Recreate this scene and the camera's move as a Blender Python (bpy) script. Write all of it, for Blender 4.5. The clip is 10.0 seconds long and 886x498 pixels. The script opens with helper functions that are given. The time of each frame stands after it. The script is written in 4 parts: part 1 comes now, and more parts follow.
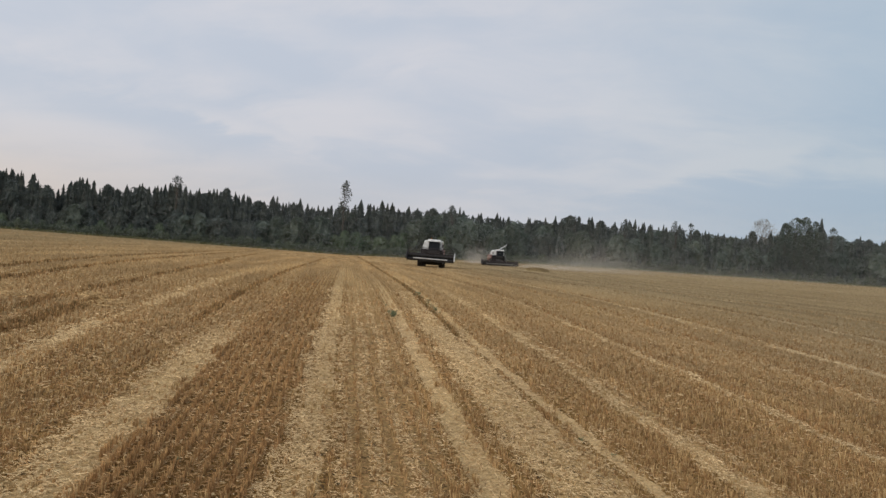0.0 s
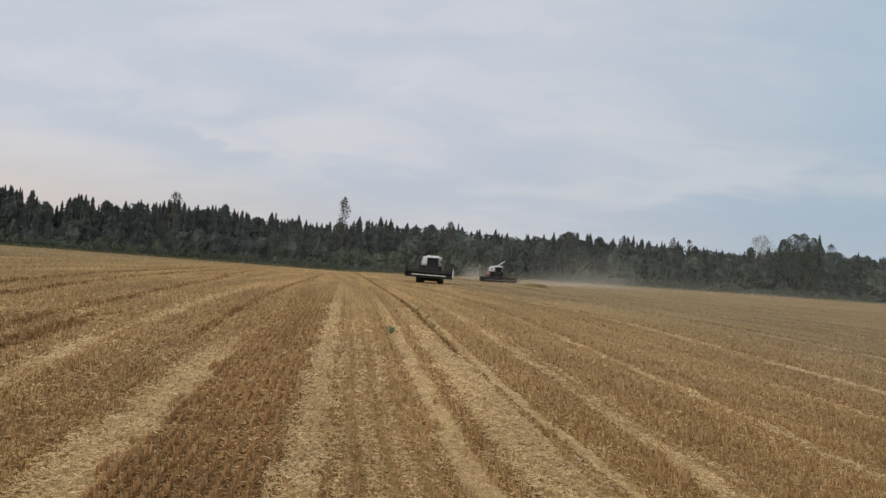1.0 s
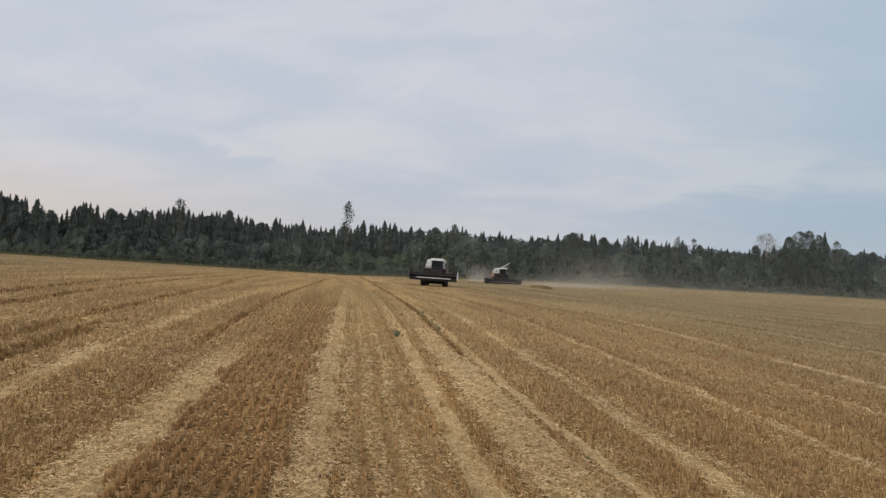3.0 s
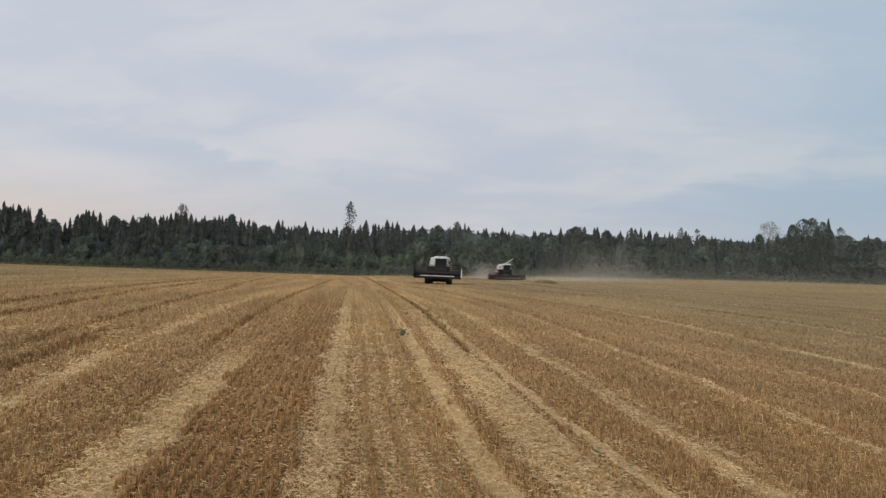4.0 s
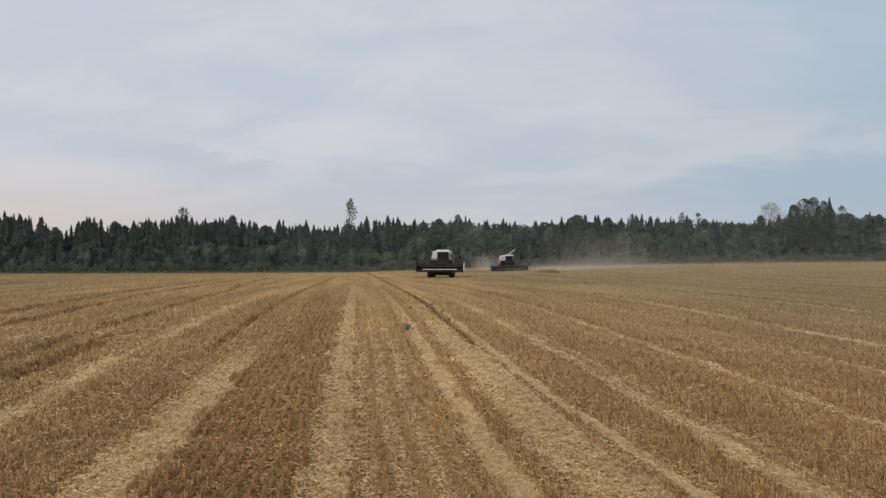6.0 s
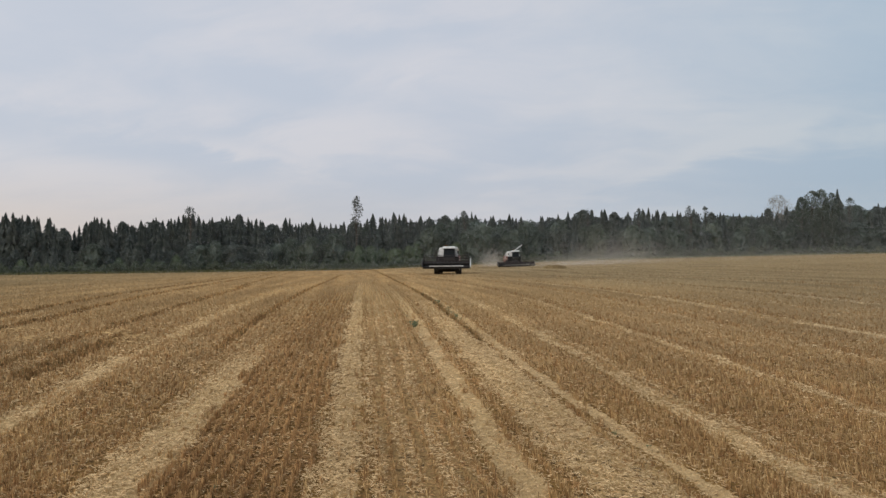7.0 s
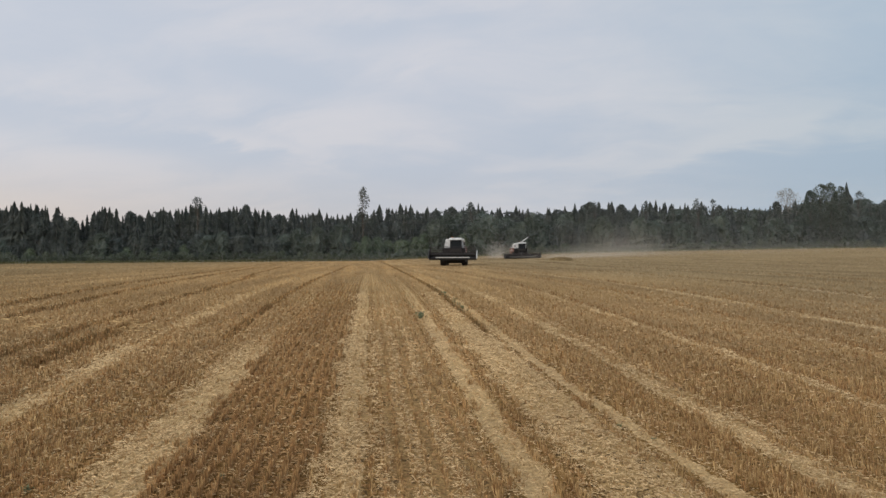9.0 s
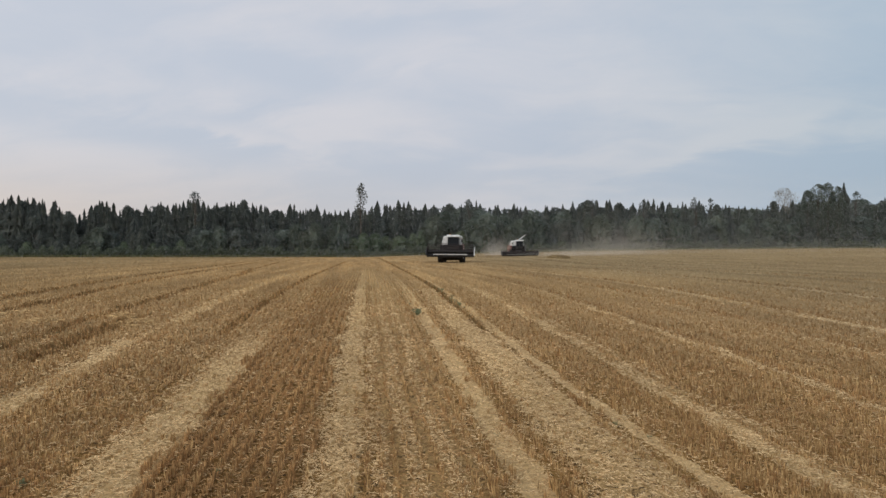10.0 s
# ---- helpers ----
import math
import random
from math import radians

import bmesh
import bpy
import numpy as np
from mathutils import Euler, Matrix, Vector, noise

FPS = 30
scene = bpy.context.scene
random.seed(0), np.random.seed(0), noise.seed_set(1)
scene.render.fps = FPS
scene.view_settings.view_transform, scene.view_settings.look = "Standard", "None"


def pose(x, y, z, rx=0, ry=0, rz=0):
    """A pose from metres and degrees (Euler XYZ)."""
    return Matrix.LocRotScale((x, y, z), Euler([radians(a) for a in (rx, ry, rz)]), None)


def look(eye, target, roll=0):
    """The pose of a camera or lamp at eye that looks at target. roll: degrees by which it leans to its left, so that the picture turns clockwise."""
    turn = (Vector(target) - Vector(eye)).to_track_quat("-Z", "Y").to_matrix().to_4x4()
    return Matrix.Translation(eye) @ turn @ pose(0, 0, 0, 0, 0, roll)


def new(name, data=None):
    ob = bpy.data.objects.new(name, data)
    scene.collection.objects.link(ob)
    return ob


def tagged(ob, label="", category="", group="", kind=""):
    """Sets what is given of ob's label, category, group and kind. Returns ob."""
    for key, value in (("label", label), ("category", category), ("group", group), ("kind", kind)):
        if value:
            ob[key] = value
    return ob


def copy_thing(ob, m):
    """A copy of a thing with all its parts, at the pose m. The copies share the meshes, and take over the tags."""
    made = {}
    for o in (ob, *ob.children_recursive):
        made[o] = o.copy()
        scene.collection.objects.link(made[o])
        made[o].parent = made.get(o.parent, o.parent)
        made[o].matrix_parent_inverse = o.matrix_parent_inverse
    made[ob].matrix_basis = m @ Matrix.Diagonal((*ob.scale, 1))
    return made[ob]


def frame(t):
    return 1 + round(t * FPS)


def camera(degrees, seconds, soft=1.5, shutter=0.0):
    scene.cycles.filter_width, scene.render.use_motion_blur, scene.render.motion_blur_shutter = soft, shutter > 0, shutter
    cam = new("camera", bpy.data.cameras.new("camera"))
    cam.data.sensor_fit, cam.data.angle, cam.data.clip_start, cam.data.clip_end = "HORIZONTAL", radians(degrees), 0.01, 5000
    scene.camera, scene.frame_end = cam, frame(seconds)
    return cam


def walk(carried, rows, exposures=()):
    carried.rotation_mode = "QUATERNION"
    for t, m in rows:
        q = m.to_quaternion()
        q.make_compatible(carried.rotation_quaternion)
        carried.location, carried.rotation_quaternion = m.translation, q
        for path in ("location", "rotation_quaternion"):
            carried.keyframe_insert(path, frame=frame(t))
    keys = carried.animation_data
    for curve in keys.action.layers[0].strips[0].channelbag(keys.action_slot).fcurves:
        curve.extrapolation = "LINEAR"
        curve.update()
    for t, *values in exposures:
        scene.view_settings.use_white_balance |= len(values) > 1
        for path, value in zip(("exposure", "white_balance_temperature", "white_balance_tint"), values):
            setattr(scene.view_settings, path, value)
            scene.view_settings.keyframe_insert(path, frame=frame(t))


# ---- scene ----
cam = camera(64.0, 10.0, soft=1.5)
EYE = (0.0, 0.0, 2.5)
PATH = [
    (0.0, pose(*EYE, 90.79, -4.46, -7.73)),
    (0.5, pose(*EYE, 91.72, -4.48, -7.80)),
    (1.0, pose(*EYE, 92.11, -4.46, -7.85)),
    (1.5, pose(*EYE, 92.35, -4.47, -7.92)),
    (2.0, pose(*EYE, 92.35, -4.40, -8.03)),
    (3.5, pose(*EYE, 92.23, -2.88, -7.17)),
    (4.0, pose(*EYE, 92.10, -2.00, -7.16)),
    (4.5, pose(*EYE, 91.96, -1.21, -7.22)),
    (5.0, pose(*EYE, 91.80, -0.71, -7.30)),
    (5.5, pose(*EYE, 91.67, -0.32, -7.25)),
    (7.0, pose(*EYE, 91.29, 0.79, -6.42)),
    (7.5, pose(*EYE, 91.10, 0.62, -6.42)),
    (8.0, pose(*EYE, 90.94, 0.56, -6.19)),
    (8.5, pose(*EYE, 90.78, 0.49, -5.84)),
    (9.0, pose(*EYE, 90.60, 0.43, -5.91)),
    (9.5, pose(*EYE, 90.52, 0.41, -6.01)),
    (10.0, pose(*EYE, 90.35, -0.02, -6.11)),
]
walk(cam, PATH)

# ---- sky, sun ----
SUN_EL, SUN_AZ = radians(26), radians(-48)  # soft evening light from the side, through cloud

world = bpy.data.worlds.new("overcast_sky")
scene.world = world
world.use_nodes = True


class Nodes:
    """Short hand for building node trees."""

    def __init__(self, tree):
        self.tree = tree
        tree.nodes.clear()

    def add(self, kind, ins=None, **props):
        n = self.tree.nodes.new(kind)
        if "operation" in props:
            n.operation = props["operation"]
        if "data_type" in props:
            n.data_type, n.blend_type = props["data_type"], props["blend_type"]
        if "sky_type" in props:
            n.sky_type, n.sun_disc = props["sky_type"], False
            n.sun_elevation, n.sun_rotation = props["sun_elevation"], props["sun_rotation"]
        for k, v in (ins or {}).items():
            self.put(n, k, v)
        return n

    def put(self, n, k, v):
        sock = n.inputs[k]
        if isinstance(v, bpy.types.Node):
            v = v.outputs[0]
        if isinstance(v, bpy.types.NodeSocket):
            self.tree.links.new(v, sock)
        else:
            sock.default_value = v

    def math(self, op, a, b=0.0, c=0.0):
        n = self.add("ShaderNodeMath", operation=op)
        self.put(n, 0, a), self.put(n, 1, b), self.put(n, 2, c)
        return n.outputs[0]

    def mix(self, fac, a, b, blend="MIX"):
        n = self.add("ShaderNodeMix", data_type="RGBA", blend_type=blend)
        self.put(n, 0, fac), self.put(n, 6, a), self.put(n, 7, b)
        return n.outputs[2]

    def range(self, v, a, b, c=0.0, d=1.0, smooth=True):
        n = self.add("ShaderNodeMapRange", {"Value": v, "From Min": a, "From Max": b, "To Min": c, "To Max": d})
        n.interpolation_type = "SMOOTHSTEP" if smooth else "LINEAR"
        return n.outputs[0]

    def noise(self, vec, scale, detail=4.0, rough=0.55):
        n = self.add("ShaderNodeTexNoise", {"Vector": vec, "Scale": scale, "Detail": detail, "Roughness": rough})
        return n.outputs["Fac"]

    def ramp(self, fac, stops, mode="LINEAR"):
        n = self.add("ShaderNodeValToRGB", {"Fac": fac})
        cr = n.color_ramp
        cr.interpolation = mode
        while len(cr.elements) > 1:
            cr.elements.remove(cr.elements[-1])
        for i, (p, col) in enumerate(stops):
            e = cr.elements[0] if i == 0 else cr.elements.new(p)
            e.position, e.color = p, (*col, 1.0) if len(col) == 3 else col
        return n.outputs["Color"]

    def scaled(self, vec, s):
        return self.add("ShaderNodeVectorMath", {0: vec, 1: s}, operation="MULTIPLY").outputs[0]


CLOUD_BANKS = [
    (-0.27, 0.165, 0.24, 0.030, -0.18, -0.13), (-0.165, 0.160, 0.11, 0.012, -0.20, 0.13), (-0.02, 0.192, 0.17, 0.036, -0.12, 0.08),
    (-0.12, 0.250, 0.07, 0.022, -0.30, -0.10), (0.00, 0.320, 0.07, 0.018, 0.10, -0.10), (0.145, 0.345, 0.05, 0.014, 0.20, -0.08),
    (0.09, 0.120, 0.06, 0.016, 0.10, -0.09), (0.55, 0.172, 0.13, 0.012, 0.30, 0.13), (0.67, 0.140, 0.16, 0.040, 0.10, -0.14), (0.42, 0.105, 0.12, 0.020, 0.15, -0.06),
]


def build_sky():
    N = Nodes(world.node_tree)
    sky = N.add("ShaderNodeTexSky", sky_type="NISHITA", sun_elevation=SUN_EL, sun_rotation=SUN_AZ)
    blue = N.add("ShaderNodeBackground", {"Color": sky, "Strength": 0.06})
    way = N.add("ShaderNodeTexCoord").outputs["Generated"]
    sep = N.add("ShaderNodeSeparateXYZ", {0: way})
    x, y, z = sep.outputs
    up = N.math("MAXIMUM", z, 0.0)
    # the cloud layer lies flat: spread the direction over a plane overhead
    low = N.math("ADD", up, 0.22)
    flat = N.add("ShaderNodeCombineXYZ", {0: N.math("DIVIDE", x, low), 1: N.math("DIVIDE", y, low), 2: 0.0}).outputs[0]
    warp = N.noise(flat, 0.7, 3.0)
    bent = N.add("ShaderNodeVectorMath", {0: flat, 1: N.add("ShaderNodeCombineXYZ", {0: warp, 1: N.math("MULTIPLY", warp, 0.6), 2: 0.0})}, operation="ADD").outputs[0]
    turned = N.add("ShaderNodeVectorRotate", {"Vector": bent, "Angle": radians(24)}).outputs[0]
    stretched = N.scaled(turned, (0.62, 1.0, 1.0))
    big = N.noise(stretched, 0.95, 5.0, 0.5)
    fine = N.noise(stretched, 2.9, 5.0, 0.6)
    both = N.math("ADD", N.math("MULTIPLY", big, 0.60), N.math("MULTIPLY", fine, 0.40))
    # longer banks and thin places in the layer ahead: bearing, height, half length, half thickness, slope, weight
    ahead = N.math("MAXIMUM", y, 0.05)
    bearing, height = N.math("DIVIDE", x, ahead), N.math("DIVIDE", z, ahead)
    wisp = N.math("MULTIPLY", N.math("SUBTRACT", fine, 0.5), 0.09)
    height = N.math("ADD", height, wisp)
    banks = both
    for b, e, long, thick_, slope, weight in CLOUD_BANKS:
        db = N.math("SUBTRACT", bearing, b)
        de = N.math("SUBTRACT", N.math("SUBTRACT", height, e), N.math("MULTIPLY", db, slope))
        u, v = N.math("DIVIDE", db, long), N.math("DIVIDE", de, thick_)
        fall = N.math("EXPONENT", N.math("MULTIPLY", N.math("ADD", N.math("MULTIPLY", u, u), N.math("MULTIPLY", v, v)), -1.0))
        banks = N.math("ADD", banks, N.math("MULTIPLY", fall, weight))
    cover = N.range(banks, 0.37, 0.63)
    side = N.range(x, 0.10, 0.85)
    thin = N.mix(side, (0.55, 0.60, 0.69, 1), (0.395, 0.512, 0.625, 1))
    thick = N.mix(side, (0.68, 0.68, 0.725, 1), (0.530, 0.608, 0.665, 1))
    cloud = N.mix(cover, thin, thick)
    # warm band low over the horizon on the sunset side
    warm = N.math("MULTIPLY", N.range(z, 0.02, 0.155, 1.0, 0.0), N.range(x, -0.62, 0.35, 1.0, 0.0))
    cloud = N.mix(N.math("MULTIPLY", warm, 0.95), cloud, (0.69, 0.60, 0.55, 1))
    cloud = N.mix(1.0, cloud, N.mix(N.range(z, 0.0, 0.30), (0.90, 0.90, 0.90, 1), (1.0, 1.0, 1.0, 1)), "MULTIPLY")
    # overcast skies grow brighter towards the zenith
    lift = N.range(z, 0.40, 1.0, 1.0, 1.7)
    grey = N.add("ShaderNodeBackground", {"Color": cloud, "Strength": lift})
    mixed = N.add("ShaderNodeMixShader", {0: 0.93, 1: blue.outputs[0], 2: grey.outputs[0]})
    N.add("ShaderNodeOutputWorld", {"Surface": mixed})


build_sky()

sun = new("sun", bpy.data.lights.new("sun", "SUN"))
sun.data.energy, sun.data.angle, sun.data.color = 1.17, radians(30), (1.0, 0.95, 0.87)
sun_way = Vector((math.sin(SUN_AZ) * math.cos(SUN_EL), -math.cos(SUN_AZ) * math.cos(SUN_EL), math.sin(SUN_EL)))
sun.matrix_world = look(sun_way * 100, (0, 0, 0))


# ---- materials ----
def material(name, rough=0.8, metal=0.0):
    m = bpy.data.materials.new(name)
    m.use_nodes = True
    N = Nodes(m.node_tree)
    bsdf = N.add("ShaderNodeBsdfPrincipled", {"Roughness": rough, "Metallic": metal})
    N.add("ShaderNodeOutputMaterial", {"Surface": bsdf})
    return m, N, bsdf


def bump(N, bsdf, height, strength, distance):
    b = N.add("ShaderNodeBump", {"Height": height, "Strength": strength, "Distance": distance})
    N.put(bsdf, "Normal", b)


def plain(name, colour, rough=0.6, metal=0.0, vary=0.25, scale=3.0, dirt=(0.30, 0.22, 0.13), dusty=0.25):
    """A painted or rubber surface with uneven tone and dust lying on it."""
    m, N, bsdf = material(name, rough, metal)
    co = N.add("ShaderNodeTexCoord").outputs["Object"]
    n1, n2 = N.noise(co, scale, 5.0), N.noise(co, scale * 6, 3.0)
    dark = tuple(c * (1 - vary) for c in colour)
    col = N.mix(N.range(n1, 0.35, 0.65), (*dark, 1), (*colour, 1))
    col = N.mix(N.math("MULTIPLY", N.range(n2, 0.45, 0.75), dusty), col, (*dirt, 1))
    N.put(bsdf, "Base Color", col)
    N.put(bsdf, "Roughness", N.range(n2, 0.3, 0.7, rough * 0.85, min(1.0, rough * 1.2)))
    bump(N, bsdf, n2, 0.15, 0.01)
    return m


def straw(name, lo, hi, rough=0.75, grey=False):
    """Dry stalks: each one its own tone."""
    m, N, bsdf = material(name, rough)
    N.put(bsdf, "Specular IOR Level", 0.25)
    r = N.add("ShaderNodeNewGeometry").outputs["Random Per Island"]
    co = N.add("ShaderNodeTexCoord").outputs["Object"]
    clumps = N.noise(N.scaled(co, (1.0, 0.25, 1.0)), 0.9, 4.0)
    passes = N.noise(N.scaled(co, (0.62, 0.035, 0.0)), 1.0, 5.0)
    away = N.add("ShaderNodeSeparateXYZ", {0: co}).outputs[1]
    mid = tuple((a + b) / 2 for a, b in zip(lo, hi))
    col = N.ramp(r, [(0.0, lo), (0.55, mid), (0.9, hi), (1.0, tuple(min(1, c * 1.18) for c in hi))])
    near_tint = N.mix(N.range(clumps, 0.35, 0.65), (0.90, 0.885, 0.86, 1), (1.10, 1.085, 1.05, 1))
    far_tint = N.mix(N.range(passes, 0.35, 0.65), (0.78, 0.76, 0.73, 1), (1.12, 1.11, 1.07, 1))
    col = N.mix(1.0, col, N.mix(N.range(away, 18.0, 36.0), near_tint, far_tint), "MULTIPLY")
    if grey:  # duller, weedier stubble towards one side of the field
        x = N.add("ShaderNodeSeparateXYZ", {0: co}).outputs[0]
        col = N.mix(N.range(x, -5.0, -48.0), col, N.mix(1.0, col, (0.71, 0.79, 0.88, 1), "MULTIPLY"))
        col = N.mix(N.range(x, 0.0, 24.0), col, N.mix(1.0, col, (0.68, 0.77, 0.90, 1), "MULTIPLY"))
    N.put(bsdf, "Base Color", col)
    return m


def leafage(name, lo, hi):
    """Leaves and needles: tone varies by sprig and by tree."""
    m, N, bsdf = material(name, 0.7)
    r = N.add("ShaderNodeNewGeometry").outputs["Random Per Island"]
    o = N.add("ShaderNodeObjectInfo").outputs["Random"]
    col = N.mix(r, (*lo, 1), (*hi, 1))
    tint = N.mix(o, (0.80, 0.86, 0.88, 1), (1.12, 1.10, 1.04, 1))
    leaf = N.mix(1.0, col, tint, "MULTIPLY")
    N.put(bsdf, "Base Color", leaf)
    glow = N.add("ShaderNodeBsdfTranslucent", {"Color": leaf})
    both = N.add("ShaderNodeMixShader", {0: 0.38, 1: bsdf.outputs[0], 2: glow.outputs[0]})
    N.add("ShaderNodeOutputMaterial", {"Surface": both}).is_active_output = True
    return m


def bark(name, lo, hi):
    m, N, bsdf = material(name, 0.9)
    co = N.add("ShaderNodeTexCoord").outputs["Object"]
    n = N.noise(N.scaled(co, (6, 6, 1.2)), 1.5, 5.0)
    N.put(bsdf, "Base Color", N.mix(N.range(n, 0.35, 0.65), (*lo, 1), (*hi, 1)))
    bump(N, bsdf, n, 0.6, 0.03)
    return m


FIELD_END = 256.0  # where the stubble gives way to the rough verge
# lanes across the rows: from, to, kind
STUBBLE, BROWN, MIXED, CHAFF, TRACK, RUT = range(6)
LANES = [
    (-13.0, -12.5, RUT), (-10.9, -10.4, RUT), (-7.6, -7.25, RUT), (-5.40, -4.85, CHAFF), (-3.05, -2.85, MIXED),
    (-2.85, -2.2, CHAFF), (-2.2, -0.60, BROWN), (-0.60, -0.08, CHAFF), (-0.06, 1.08, MIXED), (1.40, 1.76, TRACK),
    (2.05, 2.95, CHAFF), (3.14, 3.48, TRACK), (4.34, 4.66, CHAFF), (4.67, 5.0, MIXED), (6.98, 7.2, CHAFF), (7.3, 7.5, BROWN), (9.85, 10.15, MIXED), (10.3, 10.6, BROWN),
    (12.35, 12.9, CHAFF), (12.95, 13.2, BROWN), (15.4, 15.7, MIXED), (18.35, 19.0, CHAFF), (19.05, 19.4, BROWN), (22.4, 22.8, MIXED), (25.9, 26.7, CHAFF), (26.75, 27.2, BROWN),
]


def field_material():
    m, N, bsdf = material("stubble_field", 0.95)
    N.put(bsdf, "Specular IOR Level", 0.1)
    co = N.add("ShaderNodeTexCoord").outputs["Object"]
    x, y, z = N.add("ShaderNodeSeparateXYZ", {0: co}).outputs
    wander = N.noise(N.scaled(co, (0.5, 0.22, 0.0)), 1.0, 3.0)
    ragged = N.noise(co, 5.0, 3.0)
    xs = N.math("ADD", x, N.math("MULTIPLY", N.math("SUBTRACT", wander, 0.5), 0.25))
    xs = N.math("ADD", xs, N.math("MULTIPLY", N.math("SUBTRACT", ragged, 0.5), 0.22))
    # the rows on the far left swing outwards past the crest
    swing = N.math("MULTIPLY", N.math("MAXIMUM", N.math("SUBTRACT", y, 28.0), 0.0), 0.07)
    swing = N.math("MULTIPLY", swing, N.range(x, -6.0, -10.0))
    xs = N.math("ADD", xs, swing)
    # the second wheel track bends a little
    bend = N.math("SUBTRACT", N.range(y, 5.5, 11.5, 3.45, 3.12, smooth=False), 3.30)
    bent = N.math("MULTIPLY", N.math("GREATER_THAN", xs, 2.75), N.math("LESS_THAN", xs, 3.95))
    xs = N.math("SUBTRACT", xs, N.math("MULTIPLY", bent, bend))
    u = N.range(xs, -16.0, 32.0, 0.0, 1.0, smooth=False)
    tone = {STUBBLE: 0.25, BROWN: 0.08, MIXED: 0.42, CHAFF: 0.60, TRACK: 1.0, RUT: 0.0}
    table = []
    for i, (a, b, kind) in enumerate(LANES):
        v = tone[kind]
        table.append(((a + 16) / 48, v))
        if i + 1 == len(LANES) or LANES[i + 1][0] > b + 0.01:
            table.append(((b + 16) / 48, 0.25))
    half = len(table) // 2
    first = N.ramp(u, [(0.0, (0.25,) * 3)] + [(p, (v,) * 3) for p, v in table[:half]], "CONSTANT")
    second = N.ramp(u, [(0.0, (0.25,) * 3)] + [(p, (v,) * 3) for p, v in table[half:]], "CONSTANT")
    lane = N.mix(N.math("GREATER_THAN", u, table[half][0] - 1e-4), first, second)
    # beyond the near lanes the passes go on, one stripe to a pass
    wave = N.math("ABSOLUTE", N.math("SUBTRACT", N.math("FRACT", N.math("DIVIDE", N.math("ADD", xs, 3.9), 5.55)), 0.5))
    stripe = N.range(wave, 0.03, 0.09, 0.95, 0.25)
    outside = N.math("MAXIMUM", N.math("GREATER_THAN", u, 0.995), 0.0)
    lane = N.mix(outside, lane, stripe)
    # the pale lane beside the dark band gives out, and so does the band, further off
    inner = N.math("MULTIPLY", N.math("LESS_THAN", xs, -2.15), N.math("GREATER_THAN", xs, -3.4))
    lane = N.mix(N.math("MULTIPLY", inner, N.range(y, 13.0, 20.0)), lane, (0.25, 0.25, 0.25, 1))
    band = N.math("MULTIPLY", N.math("LESS_THAN", xs, -0.6), N.math("GREATER_THAN", xs, -2.3))
    lane = N.mix(N.math("MULTIPLY", band, N.range(y, 20.0, 48.0)), lane, (0.25, 0.25, 0.25, 1))
    # far off the lanes blend; the last cut ground past the second track is paler
    fresh = N.mix(N.math("GREATER_THAN", xs, 3.3), (0.24, 0.24, 0.24, 1), (0.40, 0.40, 0.40, 1))
    lane = N.mix(N.math("MULTIPLY", N.range(y, 22.0, 75.0), N.range(x, 9.0, 4.0, 0.2, 0.9)), lane, fresh)
    edge = N.math("MULTIPLY", N.math("MULTIPLY", N.math("GREATER_THAN", xs, 2.8), N.math("LESS_THAN", xs, 3.12)), N.range(y, 15.0, 20.0))
    lane = N.mix(edge, lane, (0.0, 0.0, 0.0, 1))
    edge = N.math("MULTIPLY", N.math("MULTIPLY", N.math("GREATER_THAN", xs, -3.52), N.math("LESS_THAN", xs, -3.28)), N.range(y, 15.0, 20.0))
    lane = N.mix(edge, lane, (0.0, 0.0, 0.0, 1))
    fade = N.noise(N.scaled(co, (0.3, 0.06, 0.0)), 1.0, 4.0)
    lane = N.mix(N.range(fade, 0.38, 0.62, 0.45, 0.0), lane, (0.3, 0.3, 0.3, 1))
    grain = N.noise(N.scaled(co, (1.0, 0.6, 1.0)), 26.0, 5.0, 0.65)
    broad = N.noise(co, 0.13, 4.0)
    col = N.ramp(lane, [(0.0, (0.200, 0.102, 0.030)), (0.25, (0.285, 0.166, 0.056)), (0.6, (0.60, 0.418, 0.202)), (0.75, (0.62, 0.435, 0.215)), (1.0, (0.66, 0.466, 0.245))])
    col = N.mix(1.0, col, N.ramp(grain, [(0.25, (0.62, 0.60, 0.55)), (0.5, (0.98, 0.97, 0.94)), (0.75, (1.22, 1.18, 1.08))]), "MULTIPLY")
    # specks of soil and small straw shadows, painted into the colour
    shade_specks = N.noise(co, 19.0, 5.0, 0.65)
    col = N.mix(N.math("MULTIPLY", N.range(shade_specks, 0.55, 0.62, 0.0, 0.55), N.range(lane, 0.50, 0.62, 1.0, 0.45)), col, (0.14, 0.080, 0.030, 1))

    # dark soil in gaps of the straw mat, clump shade painted in
    def wave_of(*terms):
        total = 0.0
        for v, k, inner in terms:
            total = N.math("ADD", total, N.math("MULTIPLY", v, k) if inner is None else N.math("MULTIPLY", N.math("SINE", N.math("MULTIPLY", v, inner)), k))
        return N.math("SINE", total)
    shift = N.add("ShaderNodeTexNoise", {"Vector": co, "Scale": 7.0, "Detail": 3.0}).outputs["Color"]
    shift = N.scaled(N.add("ShaderNodeVectorMath", {0: shift, 1: (0.5, 0.5, 0.5)}, operation="SUBTRACT").outputs[0], (0.30, 0.30, 0.0))
